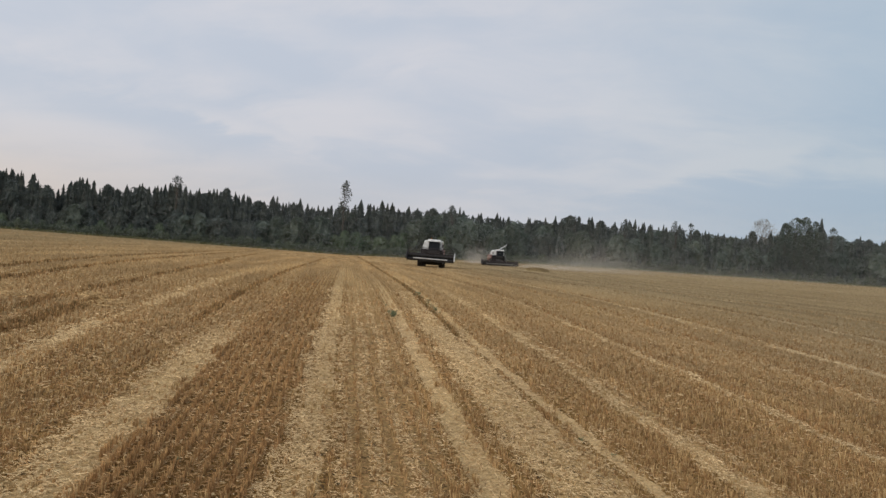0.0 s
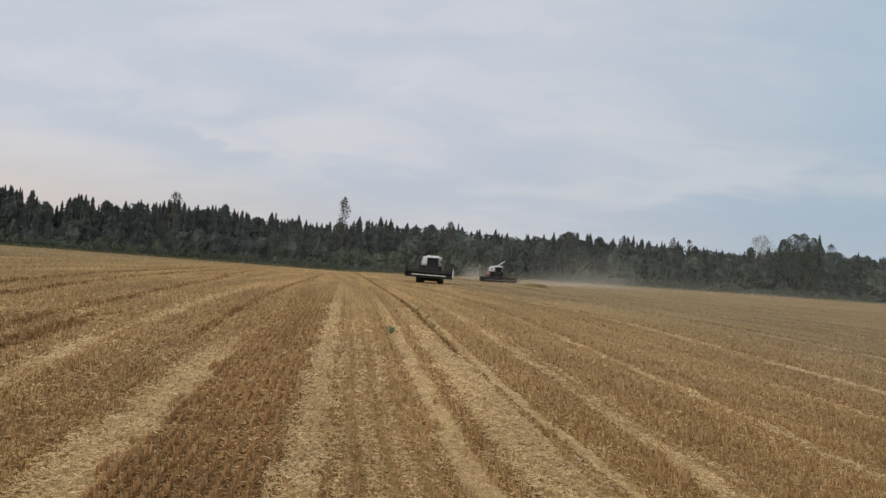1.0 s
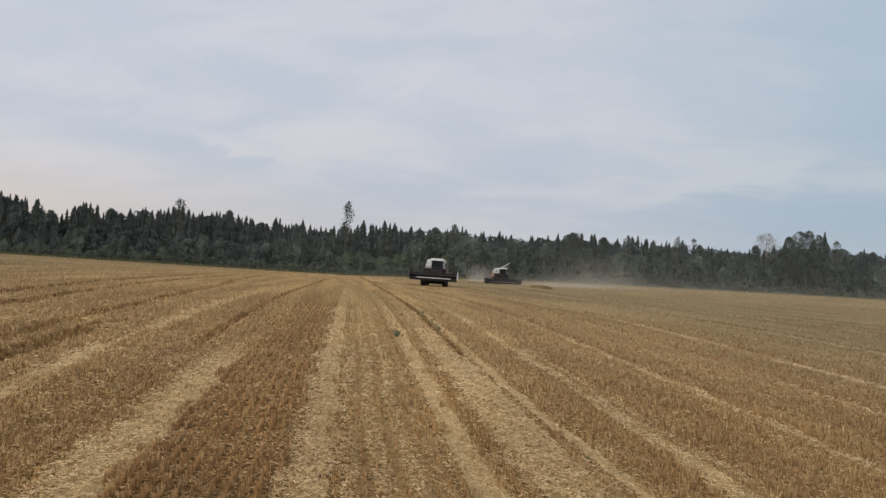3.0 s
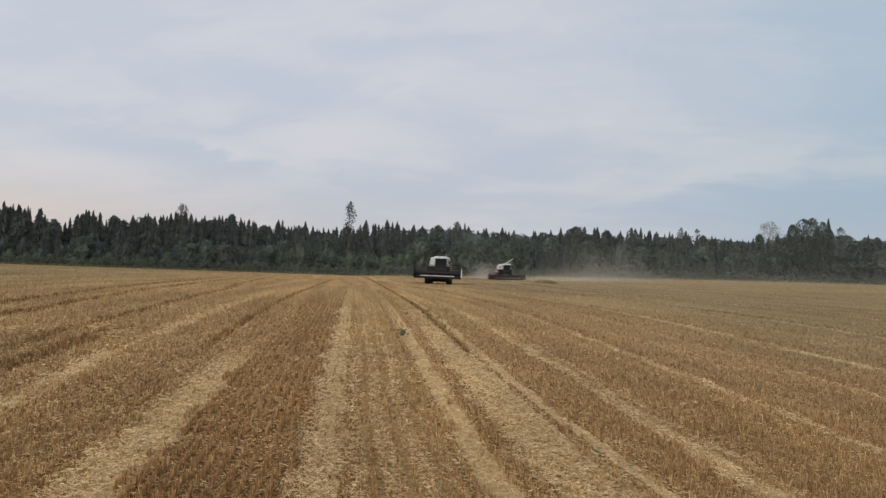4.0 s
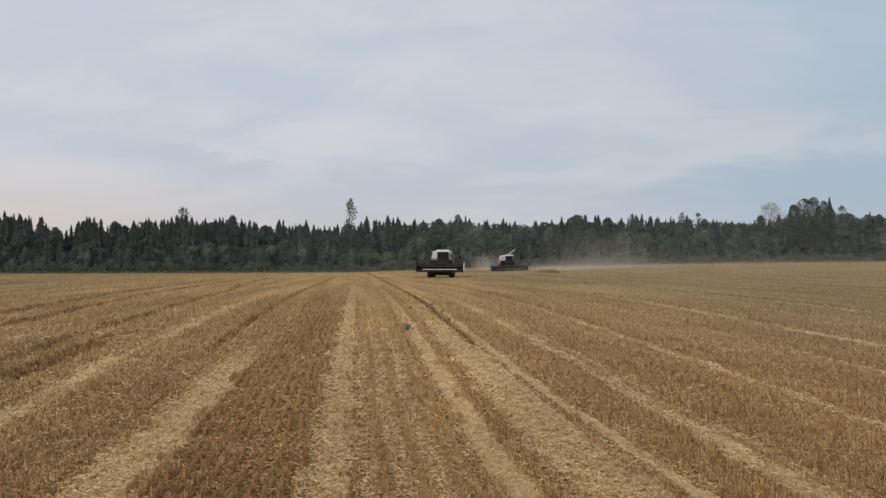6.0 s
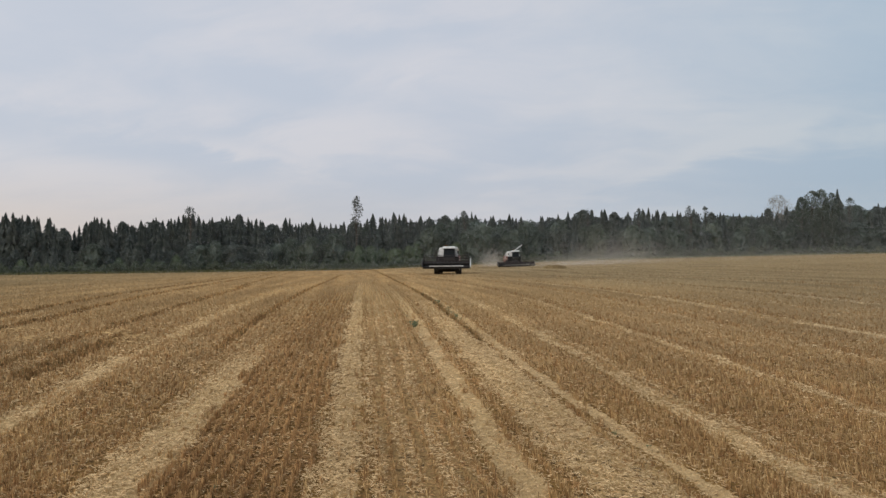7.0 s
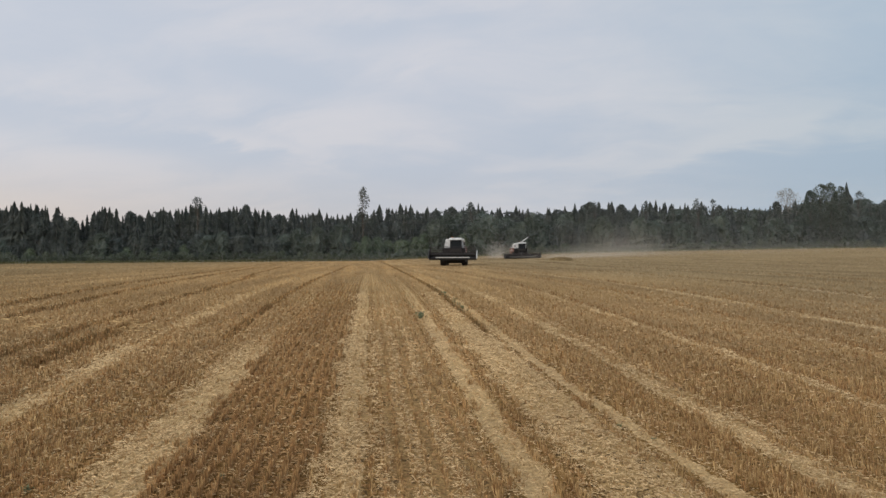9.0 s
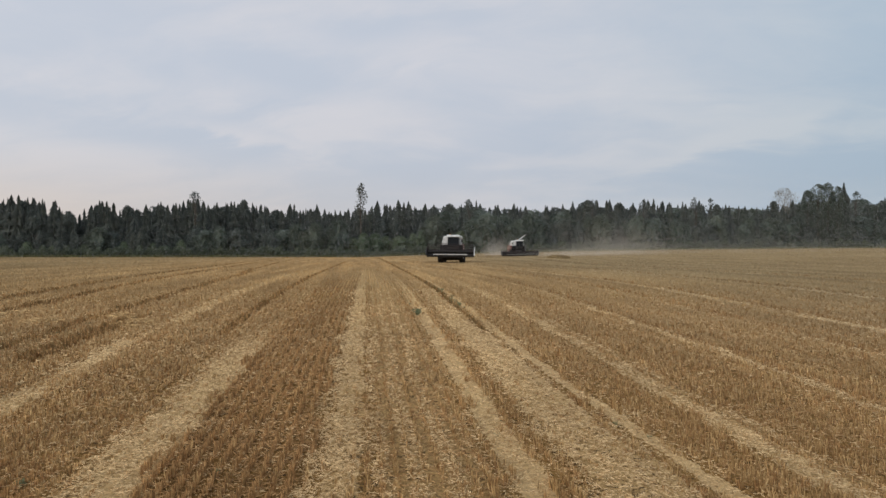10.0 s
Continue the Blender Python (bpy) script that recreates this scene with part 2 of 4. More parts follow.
    xw, yw, _ = N.add("ShaderNodeSeparateXYZ", {0: N.add("ShaderNodeVectorMath", {0: co, 1: shift}, operation="ADD").outputs[0]}).outputs
    torn = N.math("MULTIPLY", wave_of((xw, 31.0, None), (yw, 3.0, 11.0), (xw, 1.5, 4.3)), wave_of((yw, 27.0, None), (xw, 2.5, 13.0)))
    finer = N.math("MULTIPLY", wave_of((xw, 53.0, None), (yw, 4.0, 17.0)), wave_of((yw, 47.0, None), (xw, 3.0, 21.0)))
    torn = N.math("ADD", torn, N.math("MULTIPLY", finer, 0.6))
    bare = N.math("MULTIPLY", N.range(torn, -0.50, -0.72), N.range(lane, 0.50, 0.66, 1.0, 0.28))
    bare = N.math("MULTIPLY", bare, N.range(N.noise(co, 2.3, 3.0), 0.40, 0.56, 0.25, 1.0))
    bare = N.math("MULTIPLY", bare, N.range(y, 11.0, 24.0, 0.85, 0.0))
    # near-black tone carries the shadow between the straw clumps
    col = N.mix(bare, col, (0.085, 0.052, 0.024, 1))
    col = N.mix(1.0, col, N.mix(N.range(broad, 0.35, 0.65), (0.88, 0.86, 0.84, 1), (1.08, 1.06, 1.02, 1)), "MULTIPLY")
    # dull, weedy stubble here and there
    weedy = N.math("MULTIPLY", N.range(N.noise(N.scaled(co, (0.10, 0.035, 0.0)), 1.0, 5.0), 0.56, 0.70), 0.45)
    col = N.mix(weedy, col, (0.24, 0.20, 0.11, 1))
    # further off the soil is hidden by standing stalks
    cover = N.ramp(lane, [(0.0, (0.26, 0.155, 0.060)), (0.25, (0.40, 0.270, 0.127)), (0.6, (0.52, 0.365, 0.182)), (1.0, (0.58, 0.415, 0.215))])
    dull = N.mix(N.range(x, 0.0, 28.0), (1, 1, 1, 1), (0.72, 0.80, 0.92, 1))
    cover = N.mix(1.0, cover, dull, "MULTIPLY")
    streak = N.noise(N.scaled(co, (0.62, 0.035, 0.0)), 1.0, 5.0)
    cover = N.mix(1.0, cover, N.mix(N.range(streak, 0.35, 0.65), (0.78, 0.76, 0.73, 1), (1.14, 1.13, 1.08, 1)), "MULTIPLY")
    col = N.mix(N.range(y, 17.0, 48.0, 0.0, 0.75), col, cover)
    # verge and forest floor
    rim = N.math("ADD", y, N.math("MULTIPLY", N.math("SUBTRACT", N.noise(co, 0.09, 3.0), 0.5), 5.0))
    floor = N.mix(N.range(N.noise(co, 0.8, 4.0), 0.35, 0.65), (0.035, 0.045, 0.018, 1), (0.09, 0.085, 0.04, 1))
    col = N.mix(N.range(rim, FIELD_END - 1.5, FIELD_END + 1.0), col, floor)
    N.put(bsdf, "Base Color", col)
    bump(N, bsdf, N.math("ADD", grain, N.noise(co, 14.0, 5.0, 0.6)), 1.0, 0.06)
    return m


M_FIELD = field_material()
M_GOLD = straw("straw_gold", (0.29, 0.176, 0.068), (0.66, 0.450, 0.212), grey=True)
M_BROWN = straw("straw_brown", (0.24, 0.130, 0.051), (0.55, 0.328, 0.142), grey=True)
M_RUT = straw("straw_weedy", (0.125, 0.080, 0.032), (0.33, 0.215, 0.088))
M_FAR = straw("straw_far", (0.455, 0.308, 0.150), (0.550, 0.384, 0.198), grey=True)
M_PALE = straw("straw_pale", (0.45, 0.302, 0.142), (0.78, 0.570, 0.315), grey=True)
M_SPRUCE = leafage("needles_dark", (0.074, 0.086, 0.076), (0.126, 0.140, 0.118))
M_LEAF = leafage("leaves_green", (0.082, 0.102, 0.080), (0.136, 0.158, 0.120))
M_BRIGHT = leafage("leaves_light", (0.100, 0.132, 0.080), (0.176, 0.214, 0.126))
M_SHRUB = leafage("leaves_shrub", (0.080, 0.098, 0.064), (0.146, 0.164, 0.106))
M_GREY = leafage("leaves_thin_grey", (0.07, 0.078, 0.062), (0.19, 0.19, 0.155))
M_PALELEAF = leafage("leaves_pale_dry", (0.22, 0.20, 0.17), (0.46, 0.43, 0.38))
M_GRASS = leafage("verge_grass", (0.07, 0.085, 0.03), (0.20, 0.19, 0.085))
M_WEED = leafage("weed_leaf", (0.155, 0.165, 0.080), (0.25, 0.26, 0.13))
M_BARK = bark("bark_brown", (0.05, 0.04, 0.03), (0.13, 0.105, 0.08))
M_BIRCH = bark("bark_pale", (0.16, 0.14, 0.12), (0.46, 0.43, 0.38))
M_RED = plain("red_paint", (0.34, 0.055, 0.032), 0.5, dusty=0.35)
M_FADED = plain("faded_red_paint", (0.20, 0.070, 0.048), 0.65, dusty=0.55)
M_WHITE = plain("white_paint", (0.74, 0.74, 0.71), 0.5, dusty=0.3)
M_DARK = plain("dark_metal", (0.035, 0.033, 0.032), 0.6, 0.3, dusty=0.22)
M_STEEL = plain("worn_steel", (0.30, 0.29, 0.27), 0.45, 0.7, dusty=0.3)
M_BARE = plain("bare_steel", (0.62, 0.61, 0.58), 0.5, 0.2, dusty=0.15)
M_TYRE = plain("tyre_rubber", (0.022, 0.021, 0.020), 0.85, dusty=0.3)
M_REDDARK = plain("header_red", (0.026, 0.017, 0.016), 0.7, dusty=0.10)
M_BLACK = plain("black_header_paint", (0.014, 0.013, 0.013), 0.85, dusty=0.07)
M_AMBER = plain("amber_lens", (0.75, 0.28, 0.03), 0.3, dusty=0.1)
M_HAZE = plain("haze_mote", (0.64, 0.65, 0.66), 1.0, vary=0.05, dusty=0.0)
M_DUST = plain("dust_mote", (0.72, 0.66, 0.58), 1.0, vary=0.1, dusty=0.0)


def glass_material():
    m, N, bsdf = material("cab_glass", 0.08)
    co = N.add("ShaderNodeTexCoord").outputs["Object"]
    N.put(bsdf, "Base Color", N.mix(N.noise(co, 2.0), (0.012, 0.014, 0.016, 1), (0.03, 0.032, 0.034, 1)))
    N.put(bsdf, "Specular IOR Level", 0.04)
    return m


M_GLASS = glass_material()


# ---- ground shape ----
def step01(a, b, v):
    t = np.clip((v - a) / (b - a), 0.0, 1.0)
    return t * t * (3 - 2 * t)


def track_centre(y):
    return 3.12 + 0.055 * np.clip(11.5 - y, 0, 6)


def ground_z(x, y):
    """The field climbs past the camera to a crest, runs level, and lifts towards the right."""
    x, y = np.asarray(x, float), np.asarray(y, float)
    a = 0.0345 * np.maximum(y, 0.01)
    z = (a ** -6.0 + 1.09 ** -6.0) ** (-1 / 6)
    z = z + 3.9 * (1 - np.exp(-np.clip(x, 0, 900) / 95)) * step01(20, 250, y)
    near = np.exp(-np.abs(y) / 70)
    for centre, wide in ((1.58, 0.20), (track_centre(y), 0.19)):
        z = z - 0.05 * near * np.exp(-((x - centre) / wide) ** 2)
    close = np.exp(-np.abs(y) / 25)
    z = z + close * 0.010 * (np.sin(x * 13 + 2.1 * np.sin(y * 5.1)) * np.sin(y * 11 + 1.9 * np.sin(x * 7.3)) + np.sin(x * 5.3 + y * 3.7 + 1.3 * np.sin(y * 2.9)))
    z = z + near * 0.02 * np.sin(x * 1.7 + 0.3 * np.sin(y * 0.4)) * np.sin(y * 0.33 + x * 0.2)
    return z


def gz(x, y):
    return float(ground_z(x, y))


def mesh_of(name, verts, faces, mat, smooth=False):
    """A mesh from arrays: verts (n, 3) and faces (m, 3 or 4)."""
    verts, faces = np.asarray(verts, np.float32), np.asarray(faces, np.int32)
    k = faces.shape[1]
    me = bpy.data.meshes.new(name)
    me.vertices.add(len(verts))
    me.vertices.foreach_set("co", verts.ravel())
    me.loops.add(faces.size)
    me.loops.foreach_set("vertex_index", faces.ravel())
    me.polygons.add(len(faces))
    me.polygons.foreach_set("loop_start", np.arange(0, faces.size, k, dtype=np.int32))
    me.polygons.foreach_set("use_smooth", np.full(len(faces), smooth))
    me.update(calc_edges=True)
    me.validate()
    me.materials.append(mat)
    return me


def build_ground():
    s = np.linspace(-1, 1, 161)
    xs = np.unique(np.round(np.concatenate([3500 * np.sinh(7.5 * s) / np.sinh(7.5), np.arange(-4, 9, 0.12)]), 3))
    ys = np.unique(np.round(np.concatenate([12 + 3500 * np.sinh(7.5 * s) / np.sinh(7.5), np.arange(4.5, 18, 0.2), np.arange(20, 60, 0.7)]), 3))
    X, Y = np.meshgrid(xs, ys)
    V = np.stack([X, Y, ground_z(X, Y)], -1).reshape(-1, 3)
    w = len(xs)
    i = (np.arange(len(ys) - 1)[:, None] * w + np.arange(w - 1)[None]).ravel()
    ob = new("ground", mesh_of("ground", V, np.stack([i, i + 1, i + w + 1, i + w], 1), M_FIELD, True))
    tagged(ob, "harvested grain field with golden stubble, pale straw lanes and tyre tracks", "field", kind="structure")


build_ground()

# ---- stubble and straw ----
def hollows(x, y):
    """Where the straw mat is torn open: low values."""
    a = np.sin(31 * x + 3.0 * np.sin(11 * y) + 1.5 * np.sin(4.3 * x)) * np.sin(27 * y + 2.5 * np.sin(13 * x))
    return a + 0.6 * np.sin(53 * x + 4.0 * np.sin(17 * y)) * np.sin(47 * y + 3.0 * np.sin(21 * x))


rng = np.random.default_rng(4)


def lane_x(x, y):
    return x + 0.07 * np.maximum(y - 28, 0) * step01(-6, -10, x)


def lane_kind(x, y):
    u = lane_x(x, y)
    u = np.where((u > 2.9) & (u < 3.8), u - (track_centre(y) - 3.30) * 1.0, u)
    kind = np.zeros(len(x), int)
    rag = 0.07 * np.sin(y * 2.1 + x) + 0.06 * np.sin(y * 5.3 + 2 * np.sin(y * 0.7)) + rng.normal(0, 0.03, len(x))
    for a, b, k in LANES:
        kind[(u + rag > a) & (u + rag < b)] = k
    kind[(u > -3.4) & (u < -2.15) & (y > 14 + 5 * rng.uniform(0, 1, len(x)))] = STUBBLE
    kind[(kind == BROWN) & (u < 0) & (y > 20 + 28 * rng.uniform(0, 1, len(x)))] = STUBBLE
    gaps = np.sin(0.55 * y + 1.7 * x) + np.sin(0.23 * y - 0.8 * x + 1.0) + np.sin(1.3 * y + 0.4 * x) * 0.6
    kind[(kind == CHAFF) & (gaps > np.where(u > 0, 1.0, 0.5)) & ((u > 3.6) | (u < -3.6)) & (y < 26)] = MIXED
    lost = (y > 16 + 36 * rng.uniform(0, 1, len(x))) & (u < 3.8) & (u > -6)
    lost &= ~((u > -0.6) & (u < 0.0) & (y < 60 + 30 * np.sin(y)))
    kind[lost & (kind != BROWN)] = STUBBLE
    kind[(u > 2.80) & (u < 3.12 + 0.004 * (y - 17)) & (y > 17) & (y < 200)] = RUT
    kind[(u > -3.52) & (u < -3.28) & (y > 17) & (y < 120)] = RUT
    kind[(u > -6.7) & (u < -6.1) & (y > 12.5) & (y < 21) & (gaps < 0.3)] = RUT
    kind[(u > -4.4) & (u < -3.02) & (y < 8.6 + 0.6 * gaps)] = BROWN
    far = u > 32
    wave = np.abs(((u + 3.9) / 5.55) % 1.0 - 0.5)
    kind[far & (wave < 0.06)] = CHAFF
    return kind


def scatter(near, far, per_m2, rows=0.15):
    """Places in the sector that lies open before the camera, set in drilled rows."""
    n = int((0.66 + 0.92) / 2 * (far ** 2 - near ** 2) * per_m2)
    y = np.sqrt(rng.uniform(near ** 2, far ** 2, n))
    x = rng.uniform(-0.66, 0.92, n) * y
    if rows:
        x = np.round(x / rows) * rows + rng.normal(0, rows * 0.07, n)
    return x, y


def stalks(x, y, height, width, lean, prism, fan=None):
    """Standing stalks; fan: the way each leans, out from the middle of its tuft."""
    n = len(x)
    z = ground_z(x, y)
    a = rng.uniform(0, 2 * np.pi, n)
    l = np.abs(rng.normal(0, lean, n)) * height
    b = rng.uniform(0, 2 * np.pi, n)
    dx, dy = l * np.cos(b), l * np.sin(b)
    if fan is not None:
        dx, dy = dx * 0.5 + fan[0] * height, dy * 0.5 + fan[1] * height
    top = np.stack([x + dx, y + dy, z + height], 1)
    foot = np.stack([x, y, z - 0.02], 1)
    k = 3 if prism else 2
    V = np.empty((n, 2 * k, 3))
    for j in range(k):
        t = a + 2 * np.pi * j / k
        off = np.stack([np.cos(t) * width / 2, np.sin(t) * width / 2, np.zeros(n)], 1)
        V[:, j], V[:, k + j] = foot + off, top + off
    base = (np.arange(n) * 2 * k)[:, None]
    if prism:
        F = np.concatenate([base + np.array(q) for q in ([0, 1, 4, 3], [1, 2, 5, 4], [2, 0, 3, 5])])
    else:
        F = base + np.array([0, 1, 3, 2])
    return V.reshape(-1, 3), F


def lying(x, y, length, width, lift=0.0):
    """Cut straw lying about, slightly off the ground, as thin three-sided pieces."""
    n = len(x)
    z = ground_z(x, y) + rng.uniform(0.005, 0.045, n) + lift
    a = rng.uniform(0, 2 * np.pi, n)
    tilt = rng.normal(0, 0.22, n) * length
    d = np.stack([np.cos(a) * length / 2, np.sin(a) * length / 2, tilt / 2], 1)
    s = np.stack([-np.sin(a) * width / 2, np.cos(a) * width / 2, np.zeros(n)], 1)
    c = np.stack([x, y, z], 1)
    up = np.stack([np.zeros(n), np.zeros(n), width * 0.6], 1)
    V = np.stack([c - d - s, c - d + s, c - d + up, c + d - s, c + d + s, c + d + up], 1)
    base = (np.arange(n) * 6)[:, None]
    F = np.concatenate([base + np.array(q) for q in ([0, 3, 5, 2], [1, 2, 5, 4])])
    return V.reshape(-1, 3), F


def gather(pieces):
    V, F, at = [], [], 0
    for v, f in pieces:
        V.append(v), F.append(f + at)
        at += len(v)
    return np.concatenate(V), np.concatenate(F)


def build_stubble():
    gold, brown, distant, pale, weedy = [], [], [], [], []
    bands = [(3.0, 5.3, 200, False), (5.3, 6.8, 1300, True), (6.8, 10.0, 1300, False), (10.0, 13.5, 900, False), (13.5, 16.5, 680, False), (16.5, 20.0, 460, False), (20.0, 25.0, 290, False), (25.0, 32.0, 160, False), (32.0, 42.0, 70, False), (42.0, 60.0, 34, False), (60.0, 110.0, 14, False), (110.0, 250.0, 2.2, False)]
    for near, far, dens, prism in bands:
        per = 6 if far < 20 else 4 if far < 40 else 1  # stalks to a tuft
        x, y = scatter(near, far, dens / per)
        kind = lane_kind(x, y)
        clump = 0.5 + 0.5 * np.sin(3.1 * x + 1.3 * np.sin(0.9 * y)) * np.sin(1.7 * y + np.sin(2.3 * x))
        blend = step01(18, 42, y)
        chance = np.array([1.0, 1.3, 0.72, 0.26, 0.05, 1.0])[kind] * (1 - blend) + np.array([0.97, 1.0, 0.9, 0.8, 0.6, 1.0])[kind] * blend
        chance = chance * (0.65 + 0.45 * clump)
        tuft = np.sin(11 * x + 2.3 * np.sin(4.1 * y)) * np.sin(8.3 * y + 2.1 * np.sin(6.7 * x)) + 0.5 * np.sin(23 * x + 5 * np.sin(3 * y)) * np.sin(17 * y)
        chance = chance * (0.98 + 0.32 * np.clip(tuft * 2.0, -1, 1) * (1 - step01(15, 24, y)))
        keep = rng.uniform(0, 1, len(x)) < chance
        x, y, kind, clump = x[keep], y[keep], kind[keep], clump[keep]
        tall = np.array([0.096, 0.104, 0.066, 0.050, 0.03, 0.118])[kind] * (0.75 + 0.4 * clump) * rng.uniform(0.7, 1.2, len(x))
        dark = rng.uniform(0, 1, len(x)) < np.where(kind == RUT, 1.0, np.where(kind == BROWN, 0.82, np.where(x > 3.3, 0.32 - 0.22 * step01(12, 30, y), 0.36 + 0.22 * step01(14, 30, y) * (x > -3.3) - 0.2 * step01(50, 80, y) * (x < -3.3))))
        dark &= (kind == RUT) | (kind == BROWN) | (rng.uniform(0, 1, len(x)) > 0.8 * step01(16, 34, y))
        x, y, tall, dark = (np.repeat(v, per) for v in (x, y, tall, dark))
        n = len(x)
        ox, oy = rng.normal(0, 0.008, n) * (per > 1), rng.normal(0, 0.024, n) * (per > 1)
        x, y = x + ox, y + oy
        tall = tall * rng.uniform(0.65, 1.1, n)
        width = np.maximum(0.0066, 0.00076 * y) * rng.uniform(0.7, 1.4, n)
        fan = np.stack([ox * 1.5, oy]) * np.repeat(np.where(kind == BROWN, 5.0, 11.0), per) if per > 1 else None
        far_off = (rng.uniform(0, 1, n) < step01(8, 18, y)) & np.repeat(kind != RUT, per) & (~dark | (rng.uniform(0, 1, n) < 0.25))
        dark = dark & ~far_off
        strawy = far_off & np.repeat((kind == CHAFF) | (kind == TRACK), per) & (rng.uniform(0, 1, n) < np.where(x > 9, 1.0 - 0.3 * step01(40, 70, y), 0.85 - 0.5 * step01(18, 40, y)))
        grim = np.repeat(kind == RUT, per) & (rng.uniform(0, 1, n) < np.where(x > 0, 0.7, 0.45)) | (rng.uniform(0, 1, n) < 0.07) & (y < 18)
        dark, far_off, strawy = dark & ~grim, far_off & ~grim, strawy & ~grim
        for store, pick in ((weedy, grim), (gold, ~dark & ~far_off & ~grim), (brown, dark), (distant, far_off & ~strawy), (pale, strawy)):
            store.append(stalks(x[pick], y[pick], tall[pick], width[pick], 0.30, prism, None if fan is None else fan[:, pick]))
    # the ground round and behind the eye
    a, q = rng.uniform(0, 2 * np.pi, 26000), 9 * np.sqrt(rng.uniform(0, 1, 26000))
    x, y = np.round(q * np.cos(a) / 0.15) * 0.15 + rng.normal(0, 0.02, 26000), q * np.sin(a)
    rest = ((y < 3.0) | (x < -0.66 * y) | (x > 0.92 * y)) & np.isin(lane_kind(x, y), (STUBBLE, BROWN, MIXED))
    x, y = x[rest], y[rest]
    gold.append(stalks(x, y, rng.uniform(0.06, 0.13, len(x)), rng.uniform(0.006, 0.012, len(x)), 0.3, False))
    for near, far, dens in ((5.2, 9.5, 2150), (9.5, 13.0, 1000), (13.0, 16.0, 700), (16.0, 19.0, 420), (19.0, 23.0, 230), (23.0, 30.0, 110)):
        x, y = scatter(near, far, dens, 0)
        kind = lane_kind(x, y)
        keep = rng.uniform(0, 1, len(x)) < np.array([0.26, 0.14, 0.66, 1.0, 0.45, 0.05])[kind]
        keep &= (kind != STUBBLE) | (x < 3.6) | (rng.uniform(0, 1, len(x)) < 0.6)
        heap = np.sin(9.1 * x + 2.7 * np.sin(5.3 * y)) * np.sin(10.7 * y + 1.9 * np.sin(7.9 * x)) + 0.6 * np.sin(21 * x + 3 * np.sin(9 * y)) * np.sin(19 * y + 2 * np.sin(12 * x))
        keep &= heap + rng.normal(0, 0.3, len(x)) > -0.75 - 1.5 * step01(12, 20, y)
        torn = hollows(x, y)
        keep &= (torn > np.where(kind == CHAFF, -0.88, -0.62) - 1.2 * step01(11, 20, y)) | (kind == TRACK)
        keep &= (kind != MIXED) | (np.sin(2 * np.pi * x / 0.37 + 0.8 * np.sin(0.7 * y)) + rng.normal(0, 0.5, len(x)) > -0.15)
        x, y, lift = x[keep], y[keep], np.clip(0.5 * heap + torn + 0.8, 0, 2)[keep] * 0.016
        n = len(x)
        pale.append(lying(x, y, (0.014 + rng.exponential(0.014, n)) * np.minimum(0.65 + y / 16, 1.6), np.maximum(0.0050, 0.00066 * y) * rng.uniform(0.7, 1.6, n), lift))
    # weathered bits that lie between the standing rows
    for near, far, dens in ((5.2, 9.5, 750), (9.5, 13.0, 360), (13.0, 17.0, 200), (17.0, 24.0, 70)):
        x, y = scatter(near, far, dens, 0)
        kind = lane_kind(x, y)
        keep = rng.uniform(0, 1, len(x)) < np.array([0.65, 1.0, 0.5, 0.12, 0.10, 0.3])[kind]
        x, y = x[keep], y[keep]
        n = len(x)
        brown.append(lying(x, y, (0.025 + rng.exponential(0.020, n)) * np.minimum(0.65 + y / 16, 1.6), np.maximum(0.0055, 0.00075 * y) * rng.uniform(0.7, 1.6, n)))
    for name, store, mat, label in (
        ("stubble", gold, M_GOLD, "golden cut grain stubble standing in drilled rows"),
        ("stubble", brown, M_BROWN, "brown weathered grain stubble standing in drilled rows"),
        ("stubble", weedy, M_RUT, "dark weathered stubble with dried weeds along the ruts"),
        ("stubble", distant, M_FAR, "even golden-tan stubble covering the far part of the field"),
        ("chopped_straw", pale, M_PALE, "pale chopped straw lying loose in lanes on the field"),
    ):
        V, F = gather(store)
        tagged(new(name, mesh_of(name, V, F, mat)), label, "stubble" if name == "stubble" else "straw", kind="stuff")


build_stubble()

# ---- trees ----
def part(name, me, parent, label=""):
    """One mesh as a part of a thing or of a part."""
    ob = new(name, me)
    ob.parent = parent
    if label:
        ob["label"] = label
    return ob


def tube(path, radii, sides=6):
    """A tapered tube along a path, as arrays."""
    path = [Vector(p) for p in path]
    V, F = [], []
    for i, p in enumerate(path):
        d = (path[min(i + 1, len(path) - 1)] - path[max(i - 1, 0)]).normalized()
        u = d.orthogonal().normalized()
        w = d.cross(u)
        for j in range(sides):
            t = 2 * math.pi * j / sides
            V.append(p + (u * math.cos(t) + w * math.sin(t)) * radii[i])
    for i in range(len(path) - 1):
        for j in range(sides):
            k = (j + 1) % sides
            F.append((i * sides + j, i * sides + k, (i + 1) * sides + k, (i + 1) * sides + j))
    return np.array([tuple(v) for v in V]), np.array(F)


